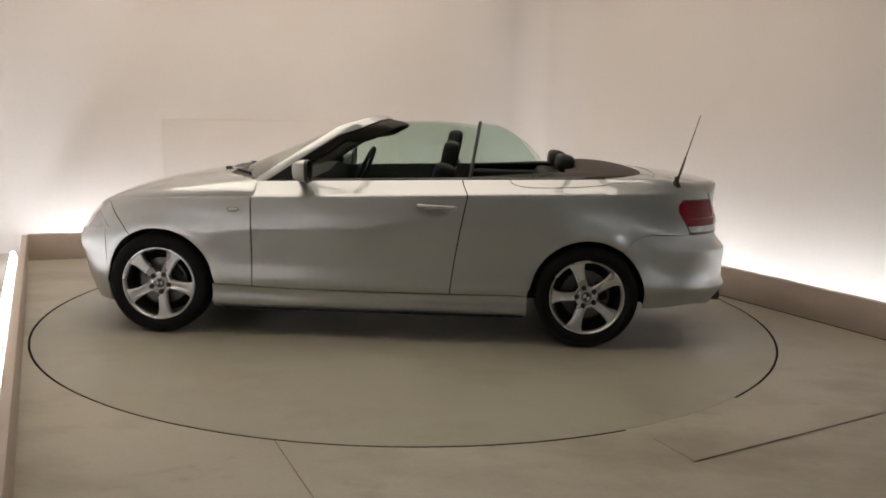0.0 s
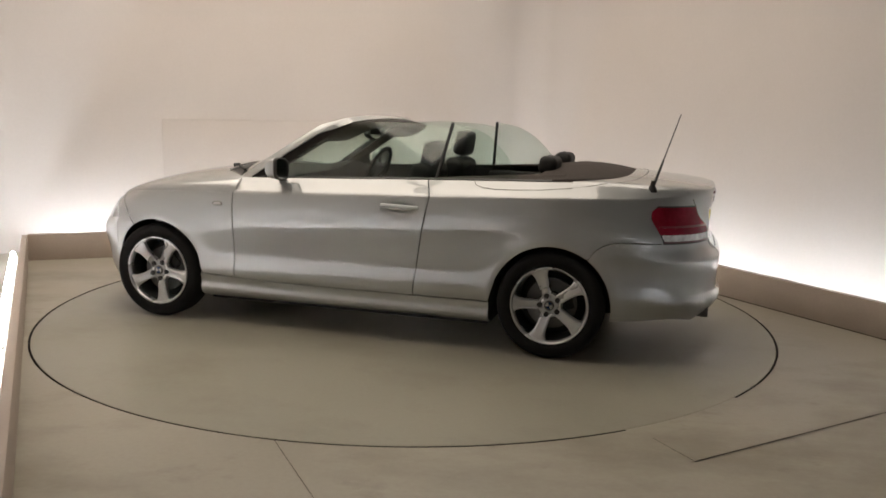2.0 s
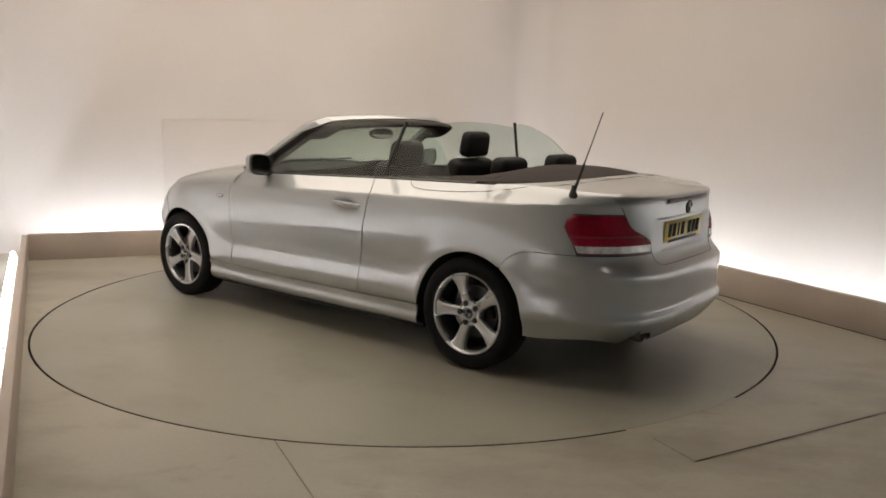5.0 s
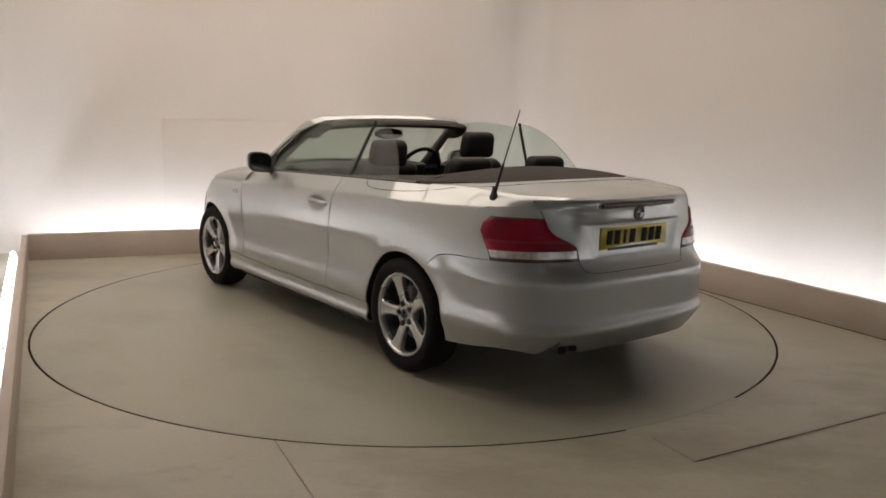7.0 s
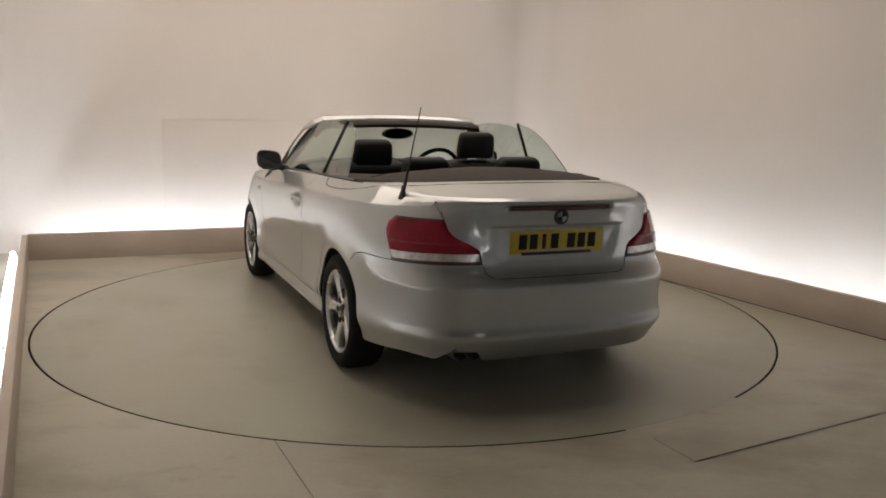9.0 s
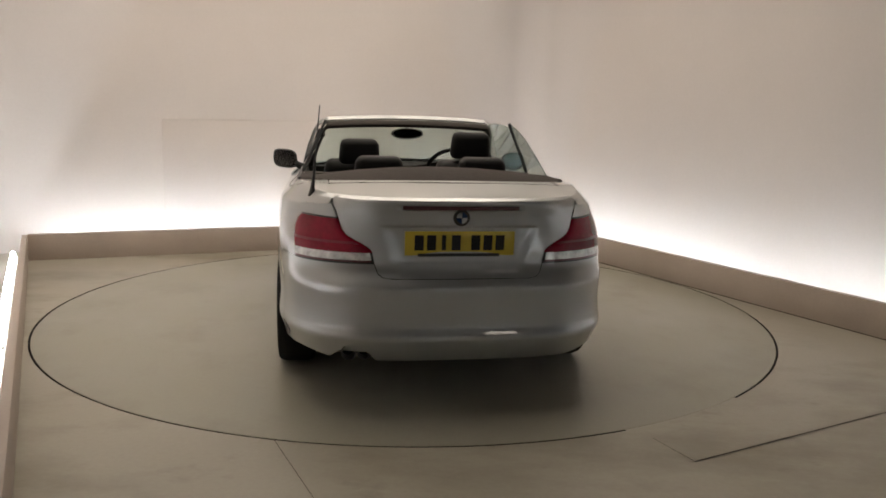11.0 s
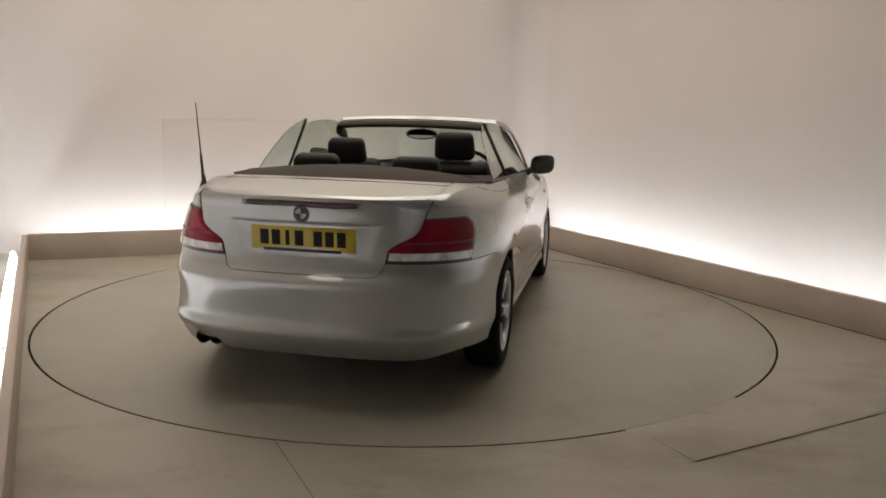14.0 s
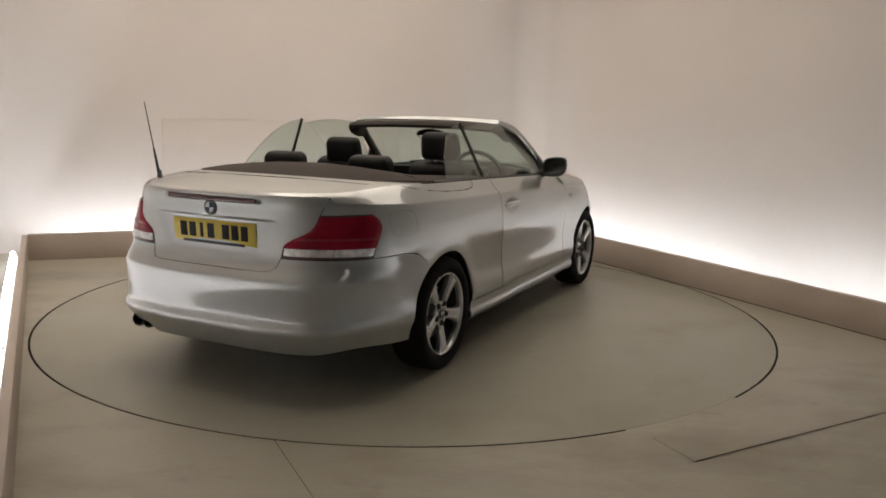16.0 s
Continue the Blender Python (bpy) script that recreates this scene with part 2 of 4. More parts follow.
lathe(bm, [(0.001, -0.045), (TABLE_R, -0.045), (TABLE_R, -0.0022)], 240, Matrix.Rotation(radians(90), 4, "X"), close=False)
part("rim", bm, M_JOINT, turntable, "edge of the turntable, coloured near black for the groove's shade")


# Added strip in floor colour that hides the groove where its line fades.
bm = bmesh.new()
fill = [[bm.verts.new(((TABLE_R + d) * math.cos(radians(a)), (TABLE_R + d) * math.sin(radians(a)), 0.0004 if d > 0.01 else -0.0008)) for d in (0.0004, 0.005, 0.013, 0.02)] for a in span(-66.5, -47.5, 40)]
for m, n in zip(fill, fill[1:]):
    for i in range(3):
        bm.faces.new((m[i], n[i], n[i + 1], m[i + 1]))
bmesh.ops.recalc_face_normals(bm, faces=bm.faces)
tagged(part("groove_cover", bm, M_FLOOR), "floor-coloured strip added over the groove where its line fades", kind="structure")


def joint(a, b, w=0.006):
    """A dark joint between two floor plates."""
    a, b = Vector((*a, 0)), Vector((*b, 0))
    side = (b - a).normalized().cross(Vector((0, 0, 1))) * w / 2
    bm = bmesh.new()
    vs = [bm.verts.new(q + Vector((0, 0, 0.0025))) for q in (a - side, b - side, b + side, a + side)]
    f = bm.faces.new(vs)
    bmesh.ops.solidify(bm, geom=[f], thickness=0.002)
    return tagged(part("floor_joint", bm, M_SEAM), "narrow dark joint between painted floor plates", kind="structure")


joint((-0.585, -2.41), (0.10, -3.96), 0.0028)
joint((1.090, -2.376), (1.197, -2.623), 0.0035)
joint((1.195, -2.618), (4.1, -1.15))

# tubes of light in the trough behind the kerb
def strip_light(a, b, label, radius=0.019):
    """A batten with one bright tube, lying on the floor of the trough."""
    a, b = Vector((a.x, a.y, 0)), Vector((b.x, b.y, 0))
    d = b - a
    m = Matrix.Translation(a) @ Matrix.Rotation(math.atan2(d.y, d.x), 4, "Z")
    thing = tagged(new("strip_light"), label, "strip light", "strip lights in the trough")
    thing.matrix_basis = m
    L = d.length
    bm = bmesh.new()
    box(bm, (0, -0.035, 0), (L, 0.035, 0.05), 0.006)
    part("batten", bm, M_WHITE, thing)
    bm = bmesh.new()
    tube(bm, [(0.03, 0, 0.078), (L - 0.03, 0, 0.078)], radius, 12)
    part("tube", bm, M_TUBE, thing, "glowing white fluorescent tube")
    for x in (0.012, L - 0.03):
        bm = bmesh.new()
        box(bm, (x, -0.016, 0.049), (x + 0.02, 0.016, 0.098), 0.004)
        part("tube_holder", bm, M_WHITE, thing)
    return thing


def strip_row(line, start, way, first, count, length=1.5, gap=0.06, off=0.20, radius=0.019):
    n = Vector((*line[0], 0)) * off
    for i in range(count):
        a = start + n + way * (first + i * (length + gap))
        strip_light(a, a + way * length, "white batten with a glowing tube in the trough behind the kerb", radius)


back_dir = (kB - kA).normalized()
strip_row(LEFT, kA, left_dir, 0.0, 3, off=0.12, radius=0.0178)
strip_row(LEFT, kA, left_dir, 4.68, 1, off=0.12, radius=0.012)
strip_row(BACK, kA, back_dir, 0.0, 3, 1.58, 0.06, off=0.10, radius=0.011)
for k, radius in enumerate((0.0106, 0.0092, 0.0076)):
    strip_row(RIGHT, kB, right_dir, k * 1.56, 1, off=0.10, radius=radius)
# Tubes below are added out of view to brighten the car's reflections.
strip_row(RIGHT, kB, right_dir, 4.68, 3, off=0.10, radius=0.0185)
strip_row(FRONT, meet(RIGHT, FRONT, 0), (meet(FRONT, LEFT, 0) - meet(RIGHT, FRONT, 0)).normalized(), 0.3, 3, off=0.10, radius=0.020)

# ceiling with its warm light panels
bm = bmesh.new()
vs = [bm.verts.new(Vector((q.x, q.y, CEIL_Z))) for q in (wA, wB, wE, wD)]
f = bm.faces.new(vs)
bmesh.ops.solidify(bm, geom=[f], thickness=-0.1)
tagged(part("ceiling", bm, M_CEIL), "plain grey studio ceiling", kind="structure")


def ceiling_light(x, y, w, h):
    thing = tagged(new("ceiling_light"), "warm white square light panel under the ceiling", "ceiling light", "ceiling lights")
    thing.matrix_basis = pose(x, y, CEIL_Z - 0.09, 0, 0, 24)
    bm = bmesh.new()
    for lo, hi in (((-w, -h, 0), (w, -h + 0.03, 0.09)), ((-w, h - 0.03, 0), (w, h, 0.09)), ((-w, -h + 0.03, 0), (-w + 0.03, h - 0.03, 0.09)), ((w - 0.03, -h + 0.03, 0), (w, h - 0.03, 0.09))):
        box(bm, lo, hi)
    part("frame", bm, M_WHITE, thing)
    bm = bmesh.new()
    box(bm, (-w + 0.031, -h + 0.031, 0.02), (w - 0.031, h - 0.031, 0.03))
    part("diffuser", bm, M_PANEL, thing, "glowing warm white diffuser")


cross = Matrix.Rotation(radians(24), 3, "Z")
for i in (-1, 0, 1):
    for j in (-1, 0, 1):
        c = cross @ Vector((i * 1.62 - 0.30, j * 1.52 + 0.42, 0))
        ceiling_light(c.x, c.y, 0.80, 0.75)
ceiling_light(2.0, -4.9, 0.32, 0.32)
# ---- the car: x forward, y to its left, z up, from the middle between its axles ----
N_END = 3.4
X_REAR0, X_FRONT0 = -1.0, 0.9


def table(rows):
    """A smooth curve through (x, y) rows that never swings past them."""
    xs, ys = [r[0] for r in rows], [r[1] for r in rows]
    d = [(b - a) / (q - p) for a, b, p, q in zip(ys, ys[1:], xs, xs[1:])]
    t = [d[0]] + [0.0 if a * b <= 0 else 2 * a * b / (a + b) for a, b in zip(d, d[1:])] + [d[-1]]

    def f(x):
        if x <= xs[0]:
            return ys[0]
        if x >= xs[-1]:
            return ys[-1]
        i = max(k for k in range(len(xs) - 1) if xs[k] <= x)
        h = xs[i + 1] - xs[i]
        u = (x - xs[i]) / h
        return (ys[i] * (1 + 2 * u) * (1 - u) ** 2 + t[i] * h * u * (1 - u) ** 2 + ys[i + 1] * u * u * (3 - 2 * u) + t[i + 1] * h * u * u * (u - 1))
    return f


crease_z = table([(-2.25, 0.99), (-2.17, 0.985), (-1.84, 0.96), (-1.17, 0.941), (-0.6, 0.925), (0.06, 0.903), (0.74, 0.881), (1.1, 0.868), (1.5, 0.845), (1.7, 0.81), (1.82, 0.77), (1.95, 0.70)])
belt_rise = table([(-2.2, 0.02), (-1.95, 0.055), (-1.6, 0.085), (0.8, 0.085)])
width_at = table([(0.12, 0.77), (0.20, 0.822), (0.30, 0.846), (0.345, 0.862), (0.38, 0.865), (0.42, 0.861), (0.48, 0.855), (0.55, 0.857), (0.63, 0.866), (0.72, 0.873), (0.80, 0.873), (0.87, 0.867), (0.908, 0.860), (0.918, 0.855), (0.928, 0.845), (0.945, 0.827), (0.97, 0.801), (1.01, 0.763), (1.05, 0.725)])
rear_x = table([(0.14, -2.11), (0.20, -2.165), (0.25, -2.212), (0.30, -2.250), (0.345, -2.280), (0.362, -2.287), (0.376, -2.286), (0.398, -2.274), (0.418, -2.266), (0.46, -2.266), (0.56, -2.272), (0.588, -2.273), (0.606, -2.271), (0.615, -2.265), (0.63, -2.252), (0.652, -2.231), (0.68, -2.211), (0.72, -2.202), (0.82, -2.203), (0.93, -2.212), (0.992, -2.216), (1.006, -2.210), (1.03, -2.16)])
front_x = table([(0.10, 1.87), (0.16, 1.935), (0.25, 1.97), (0.36, 2.005), (0.45, 2.028), (0.53, 2.043), (0.58, 2.036), (0.62, 2.008), (0.66, 1.975), (0.70, 1.95), (0.77, 1.885), (0.81, 1.83), (0.85, 1.76), (0.90, 1.70)])
deck_z = table([(-2.25, 1.0), (-2.19, 1.012), (-2.0, 1.037), (-1.76, 1.058), (-1.4, 1.075), (-1.0, 1.08)])
bonnet_z = table([(0.70, 1.045), (0.85, 1.035), (1.05, 1.012), (1.25, 0.985), (1.45, 0.945), (1.62, 0.898), (1.75, 0.845), (1.87, 0.775), (1.95, 0.70)])


def smooth(a, b, x):
    t = max(0.0, min(1.0, (x - a) / (b - a)))
    return t * t * (3 - 2 * t)


def wheel_distance(x, z):
    return min(math.hypot(x - 1.33, z - 0.316), math.hypot(x + 1.33, z - 0.316))


def full_width(x, z):
    w = width_at(z * 0.92 / crease_z(x))
    r = wheel_distance(x, z)
    scoop = 0.026 * math.exp(-((((x + 0.40) / 0.088) ** 2 + ((z - 0.840) / 0.036) ** 2) ** 1.7))
    w *= 1 - 0.035 * smooth(0.76, 1.0, z) * smooth(-1.2, -1.95, x)
    return w + 0.010 * math.exp(-((r - 0.37) / 0.055) ** 2) - scoop


def end_power(end, z):
    """How square the plan is at an end: the rear bumper has tight corners."""
    return N_END if end > 0 else lerp(4.1, 3.3, smooth(0.62, 0.95, z))


def half_width(x, z):
    w = full_width(x, z)
    if x > X_FRONT0:
        u = min(1.0, (x - X_FRONT0) / (front_x(z) - X_FRONT0))
        w *= max(0.0, 1 - u ** N_END) ** (1 / N_END)
    elif x < X_REAR0:
        u = min(1.0, (X_REAR0 - x) / (X_REAR0 - rear_x(z)))
        n = end_power(-1, z)
        w *= max(0.0, 1 - u ** n) ** (1 / n)
    return w


def wrap(end, theta, z):
    """The outline at the height z about an end: theta from 0 on the middle line to pi/2 on the flank."""
    x0 = X_REAR0 if end < 0 else X_FRONT0
    L = (rear_x(z) if end < 0 else front_x(z)) - x0
    n = end_power(end, z)
    c, s = max(0.0, math.cos(theta)) ** (2 / n), abs(math.sin(theta)) ** (2 / n)
    x = x0 + L * c
    return Vector((x, math.copysign(full_width(x, z) * s, theta), z))


def theta_of_y(y, z, end=-1):
    w = full_width(-2.0 if end < 0 else 1.8, z)
    return math.asin(min(1.0, (abs(y) / w) ** (end_power(end, z) / 2)))


def theta_of_x(x, z, end=-1):
    x0 = X_REAR0 if end < 0 else X_FRONT0
    L = (rear_x(z) if end < 0 else front_x(z)) - x0
    return math.acos(max(0.0, min(1.0, ((x - x0) / L))) ** (end_power(end, z) / 2))


def arch_low(x, floor_z, r=0.352):
    """The lower edge of a panel: the arch over a wheel, or floor_z."""
    z = floor_z
    for cx in (1.33, -1.33):
        if abs(x - cx) < r:
            z = max(z, 0.316 + math.sqrt(r * r - (x - cx) ** 2))
    return z


def door_rear_x(z):
    return float(np.interp(z, [0.335, 0.5, 0.7, 0.92, 1.0], [-0.492, -0.513, -0.545, -0.588, -0.552]))


def belt_z(x):
    return crease_z(x) + belt_rise(x)


car = tagged(new("convertible_car"), "silver two-door convertible car with its roof folded, standing on the turntable", "car")
UPPER = [0.0, 0.01, 0.03, 0.06, 0.10, 0.14, 0.19, 0.24, 0.30, 0.36, 0.42, 0.48, 0.54, 0.6, 0.65, 0.7, 0.74, 0.78, 0.80, 0.82, 0.845, 0.87, 0.89, 0.91, 0.93, 0.95, 0.965, 0.98, 1.0]
ROLL = [0.12, 0.3, 0.5, 0.75, 1.0]


def flank(x_of, low_of, side, n, roll=True):
    """A panel of the flank from low_of to the crease and over it to the belt."""
    def f(s, v):
        z = 0.6
        for _ in range(4):
            x = x_of(s, z)
            lo, zc = low_of(x), crease_z(x)
            z = lerp(lo, zc, v) if v <= 1 else zc + belt_rise(x) * (v - 1)
        return Vector((x, side * half_width(x, z), z))
    V = UPPER + [1 + r for r in ROLL if roll]
    return sheet(f, span(0, 1, n), V, 0.010)


G = 0.0035   # half of a panel gap
seam_z = table([(-0.98, 0.314), (-0.5, 0.310), (0.0, 0.309), (0.4, 0.313), (0.737, 0.323), (0.985, 0.336)])
sill_bulge = table([(0, -0.02), (0.12, 0.004), (0.25, 0.017), (0.40, 0.020), (0.52, 0.014), (0.65, 0.004), (0.85, 0.0), (1, -0.002)])
for side in (1, -1):
    # door
    bm = flank(lambda s, z: lerp(door_rear_x(z) + G, 0.737 - G, s), seam_z, side, 100)
    door = part("door", bm, M_PAINT, car, "silver painted car door with a curved lower crease")
    # handle in its scoop
    bm = bmesh.new()
    hx, hz = -0.40, 0.848
    yy = half_width(hx, hz)
    box(bm, (-0.125, 0.020, -0.019), (0.120, 0.046, 0.019), 0.012, seg=4)
    for v in bm.verts:
        v.co.z *= 1 - 0.42 * (v.co.x / 0.125) ** 2
        v.co.y -= 0.012 * (v.co.x / 0.125) ** 2
    for x in (-0.10, 0.07):
        box(bm, (x, -0.006, -0.009), (x + 0.025, 0.02, 0.009), 0.003)
    bmesh.ops.transform(bm, matrix=Matrix.Translation((hx, side * yy, hz)) @ pose(0, 0, 0, 0, -2, 0) @ Matrix.Diagonal((1, side, 1, 1)), verts=bm.verts)
    bmesh.ops.recalc_face_normals(bm, faces=bm.faces)
    handle = part("door_handle", bm, M_PAINT, door, "silver pull handle with a chrome strip")
    bm = bmesh.new()
    box(bm, (-0.075, 0.040, -0.018), (0.07, 0.0470, -0.012), 0.002)
    bmesh.ops.transform(bm, matrix=Matrix.Translation((hx, side * yy, hz)) @ pose(0, 0, 0, 0, -2, 0) @ Matrix.Diagonal((1, side, 1, 1)), verts=bm.verts)
    bmesh.ops.recalc_face_normals(bm, faces=bm.faces)
    part("chrome_strip", bm, M_CHROME, door)
    # window channel along the belt
    def rail(s, v):
        x = lerp(-1.30, 0.60, s)
        z = belt_z(x)
        return Vector((x, side * (half_width(x, z) - 0.001 - 0.03 * v), z + 0.006 + 0.006 * math.sin(v * 3.14)))
    part("belt_seal", sheet(rail, span(0, 1, 40), span(0, 1, 5), 0.014, flip=side < 0), M_BLACK, car, "black rubber seal along the window sill")

    # sill
    def fsill(s, v):
        x = lerp(-0.965, 0.985, s)
        z = lerp(0.172, seam_z(x) - 0.0075, v)
        return Vector((x, side * (half_width(x, z) + sill_bulge(v)), z))
    bm = sheet(fsill, span(0, 1, 30), span(0, 1, 15), 0.012, flip=side < 0)
    part("sill_skirt", bm, M_PAINT, car, "silver painted sill skirt under the door")

    # front wing
    bm = flank(lambda s, z: lerp(0.737 + G, 1.70, s), lambda x: arch_low(x, seam_z(x)), side, 60, roll=False)
    wing = part("front_wing", bm, M_PAINT, car)
    bm = bmesh.new()
    lathe(bm, [(0.001, 0.008), (0.6, 0.007), (0.9, 0.004), (1.0, -0.001), (0.001, -0.001)], 24, Matrix.Diagonal((0.031, 1, 0.0115, 1)), close=False)
    ix, iz = 0.845, 0.80
    bmesh.ops.transform(bm, matrix=Matrix.Translation((ix, side * half_width(ix, iz), iz)) @ Matrix.Diagonal((1, side, 1, 1)), verts=bm.verts)
    bmesh.ops.recalc_face_normals(bm, faces=bm.faces)
    repeater = part("side_repeater", bm, M_CLEARLENS, wing, "small oval clear indicator lens")
    bm = bmesh.new()
    lathe(bm, [(0.93, 0.002), (1.0, 0.005), (1.14, 0.003), (1.16, -0.001)], 24, Matrix.Translation((ix, side * half_width(ix, iz), iz)) @ Matrix.Diagonal((0.0325, side, 0.0125, 1)))
    bmesh.ops.recalc_face_normals(bm, faces=bm.faces)
    part("lens_surround", bm, M_SHUT, repeater)
    pts = []
    for k in span(0, 1, 9):
        x, z = lerp(1.685, 1.512, k), lerp(0.800, 0.622, k ** 1.15)
        pts.append((x, side * (half_width(x, z) + 0.0006), z))
    bm = bmesh.new()
    tube(bm, pts, 0.0028, 6)
    part("wing_seam", bm, M_UNDER, wing, "dark shut line between wing and front bumper")

    # rear quarter
    bm = flank(lambda s, z: lerp(-1.86, door_rear_x(z) - G, s), lambda x: max(arch_low(x, seam_z(x)), float(np.interp(x, [-1.74, -1.68, -1.63, -1.575, -1.539], [0.7135, 0.708, 0.694, 0.658, 0.604])) if x < -1.535 else 0), side, 80)
    part("rear_quarter", bm, M_PAINT, car, "silver rear quarter panel flared over the wheel")

    # corner between the flank and the boot lid, over the tail lamp
    def inner_y(z):
        return float(np.interp(z, [0.64, 0.715, 0.77, 0.79, 0.835, 0.856, 0.912, 0.98, 1.02], [0.382, 0.408, 0.418, 0.438, 0.530, 0.553, 0.569, 0.590, 0.597]))

    def fcorner(s, v):
        z = 0.9
        for _ in range(4):
            a = lerp(theta_of_y(inner_y(z) + G, z), theta_of_x(-1.856, z), s)
            p = wrap(-1, a, z)
            z = lerp(0.712, crease_z(p.x), v)
        p = wrap(-1, a, z)
        return Vector((p.x, side * p.y, z))
    bm = sheet(fcorner, span(0, 1, 18), span(0, 1, 16), 0.008, flip=side > 0)
    part("rear_corner", bm, M_PAINT, car)

    XS = wrap(-1, theta_of_y(0.605, 0.98), 0.98).x

    def fshoulder(s, v):
        """The top of the corner: over the crease and in to the edge of the boot lid."""
        x = lerp(XS, -1.42, s)
        if v <= 1:
            z = lerp(crease_z(x), belt_z(x), v)
            return Vector((x, side * (half_width(x, z) + 0.0012), z + 0.0006))
        yb = half_width(x, belt_z(x))
        y = lerp(yb, min(yb, 0.605), v - 1)
        z = deck_z(x) - (deck_z(x) - belt_z(x)) * (y / max(yb, 0.01)) ** 3
        return Vector((x, side * y, z + 0.0012))
    bm = sheet(fshoulder, [0, 0.03, 0.07] + span(0.12, 1, 20), [0, 0.2, 0.4, 0.6, 0.8, 0.93, 1.07, 1.2, 1.4, 1.6, 1.8, 2])
    part("rear_shoulder", bm, M_PAINT, car, sharp=80)

    # tail lamp
    lamp = tagged(new("tail_lamp"), "red tail lamp with a clear lower strip")
    lamp.parent = car

    def flamp(lo, hi, grow):
        def f(s, v):
            z = lerp(lo, hi, v)
            outer = float(np.interp(z, [0.715, 0.76, 0.85, 0.89, 0.912], [-1.945, -1.925, -1.868, -1.870, -1.90]))
            a = lerp(theta_of_y(inner_y(z) - 0.004, z), theta_of_x(outer, z), s)
            p = wrap(-1, a, z)
            c = Vector((-1.6, 0.45, z))
            edge = min(1, 14 * min(s, 1 - s) + 0.15) * grow
            q = p + (p - c).normalized() * 0.012 * edge
            return Vector((q.x, side * q.y, z))
        return f
    part("lamp_housing", sheet(flamp(0.708, 0.919, 0.45), span(0, 1, 24), span(0, 1, 10), 0.006), M_BLACK, lamp, "black lamp surround")
    part("red_lens", sheet(flamp(0.762, 0.912, 1.0), [0, 0.02, 0.05] + span(0.1, 0.9, 16) + [0.95, 0.98, 1], [0, 0.04, 0.1, 0.3, 0.5, 0.7, 0.85, 0.93, 1], 0.012, flip=side > 0), M_RED, lamp, "dark red ribbed lens")
    part("lens_band", sheet(flamp(0.800, 0.812, 1.06), span(0.04, 0.96, 20), span(0, 1, 3), 0.004), M_RIB, lamp, "darker band across the red lens")
    for s0, s1 in ((0.02, 0.52), (0.525, 0.985)):
        part("clear_lens", sheet(flamp(0.726, 0.7605, 1.0), span(s0, s1, 12), span(0, 1, 4), 0.010), M_CLEARLENS, lamp, "clear reversing lens strip")
    part("lower_red_strip", sheet(flamp(0.717, 0.725, 1.0), span(0.02, 0.985, 20), span(0, 1, 3), 0.010), M_DARKRED, lamp, "thin dark red strip under the clear lens")

def bumper_end(z):
    """Where the rear bumper meets the arch, or the quarter panel above it."""
    if z < 0.60:
        return -1.33 - math.sqrt(max(0.0, 0.352 ** 2 - (z - 0.316) ** 2))
    return float(np.interp(z, [0.60, 0.654, 0.69, 0.704, 0.71], [-1.539, -1.575, -1.63, -1.68, -1.74]))


# inner rear panel, seen through the shut lines
def finner(s, v):
    z = lerp(0.66, 0.992, v)
    p = wrap(-1, s * theta_of_x(-1.95, z), z)
    return Vector((p.x + 0.012, p.y * 0.985, z))


part("rear_panel", sheet(finner, span(-1, 1, 40), span(0, 1, 8), 0.004), M_PAINT, car)

# rear bumper, all round the tail
def fbumper(s, v):
    z = 0.5
    for _ in range(5):
        a = s * theta_of_x(bumper_end(z), z)
        p = wrap(-1, a, z)
        low = lerp(0.243, 0.288, smooth(0.52, 0.82, abs(p.y)))
        low = lerp(low, 0.252, smooth(-2.12, -1.72, p.x))
        cut = low + 0.055 * smooth(0.385, 0.44, p.y) * smooth(0.615, 0.555, p.y)
        z = max(lerp(low, 0.709, v), cut + 0.02 * v)
    return wrap(-1, s * theta_of_x(bumper_end(z), z), z)


bm = sheet(fbumper, span(-1, 1, 120), [0, 0.05, 0.12, 0.18, 0.21, 0.235, 0.25, 0.265, 0.28, 0.295, 0.31, 0.325, 0.34, 0.36, 0.38, 0.42, 0.5, 0.62, 0.7, 0.735, 0.76, 0.775, 0.788, 0.80, 0.815, 0.84, 0.87, 0.9, 0.93, 0.95, 0.965, 0.98, 0.99, 1], 0.010)
bumper = part("rear_bumper", bm, M_PAINT, car, "silver painted rear bumper with a ledge")

# boot lid: rear face with the plate recess, and deck
def boot_y(z):
    return float(np.interp(z, [0.64, 0.655, 0.715, 0.77, 0.79, 0.835, 0.856, 0.912, 0.98, 1.02], [0.345, 0.382, 0.404, 0.414, 0.434, 0.526, 0.549, 0.565, 0.587, 0.595]))


def fboot(s, v):
    z = lerp(0.645, 1.006, v)
    y = s * boot_y(z)
    p = wrap(-1, math.copysign(theta_of_y(y, z), y), z)
    wide = lerp(0.285, 0.365, (z - 0.68) / 0.2)
    dent = smooth(wide + 0.030, wide - 0.050, abs(y)) * smooth(0.672, 0.735, z) * smooth(0.892, 0.878, z)
    dent2 = smooth(0.305, 0.29, abs(y)) * smooth(0.962, 0.968, z) * smooth(0.988, 0.982, z)
    lip = 0.005 * smooth(0.93, 1.0, z) * smooth(0.60, 0.40, abs(y))
    return Vector((p.x + 0.011 * dent + 0.010 * dent2 - lip, y, z))


bm = sheet(fboot, span(-1, 1, 120), span(0, 1, 72))


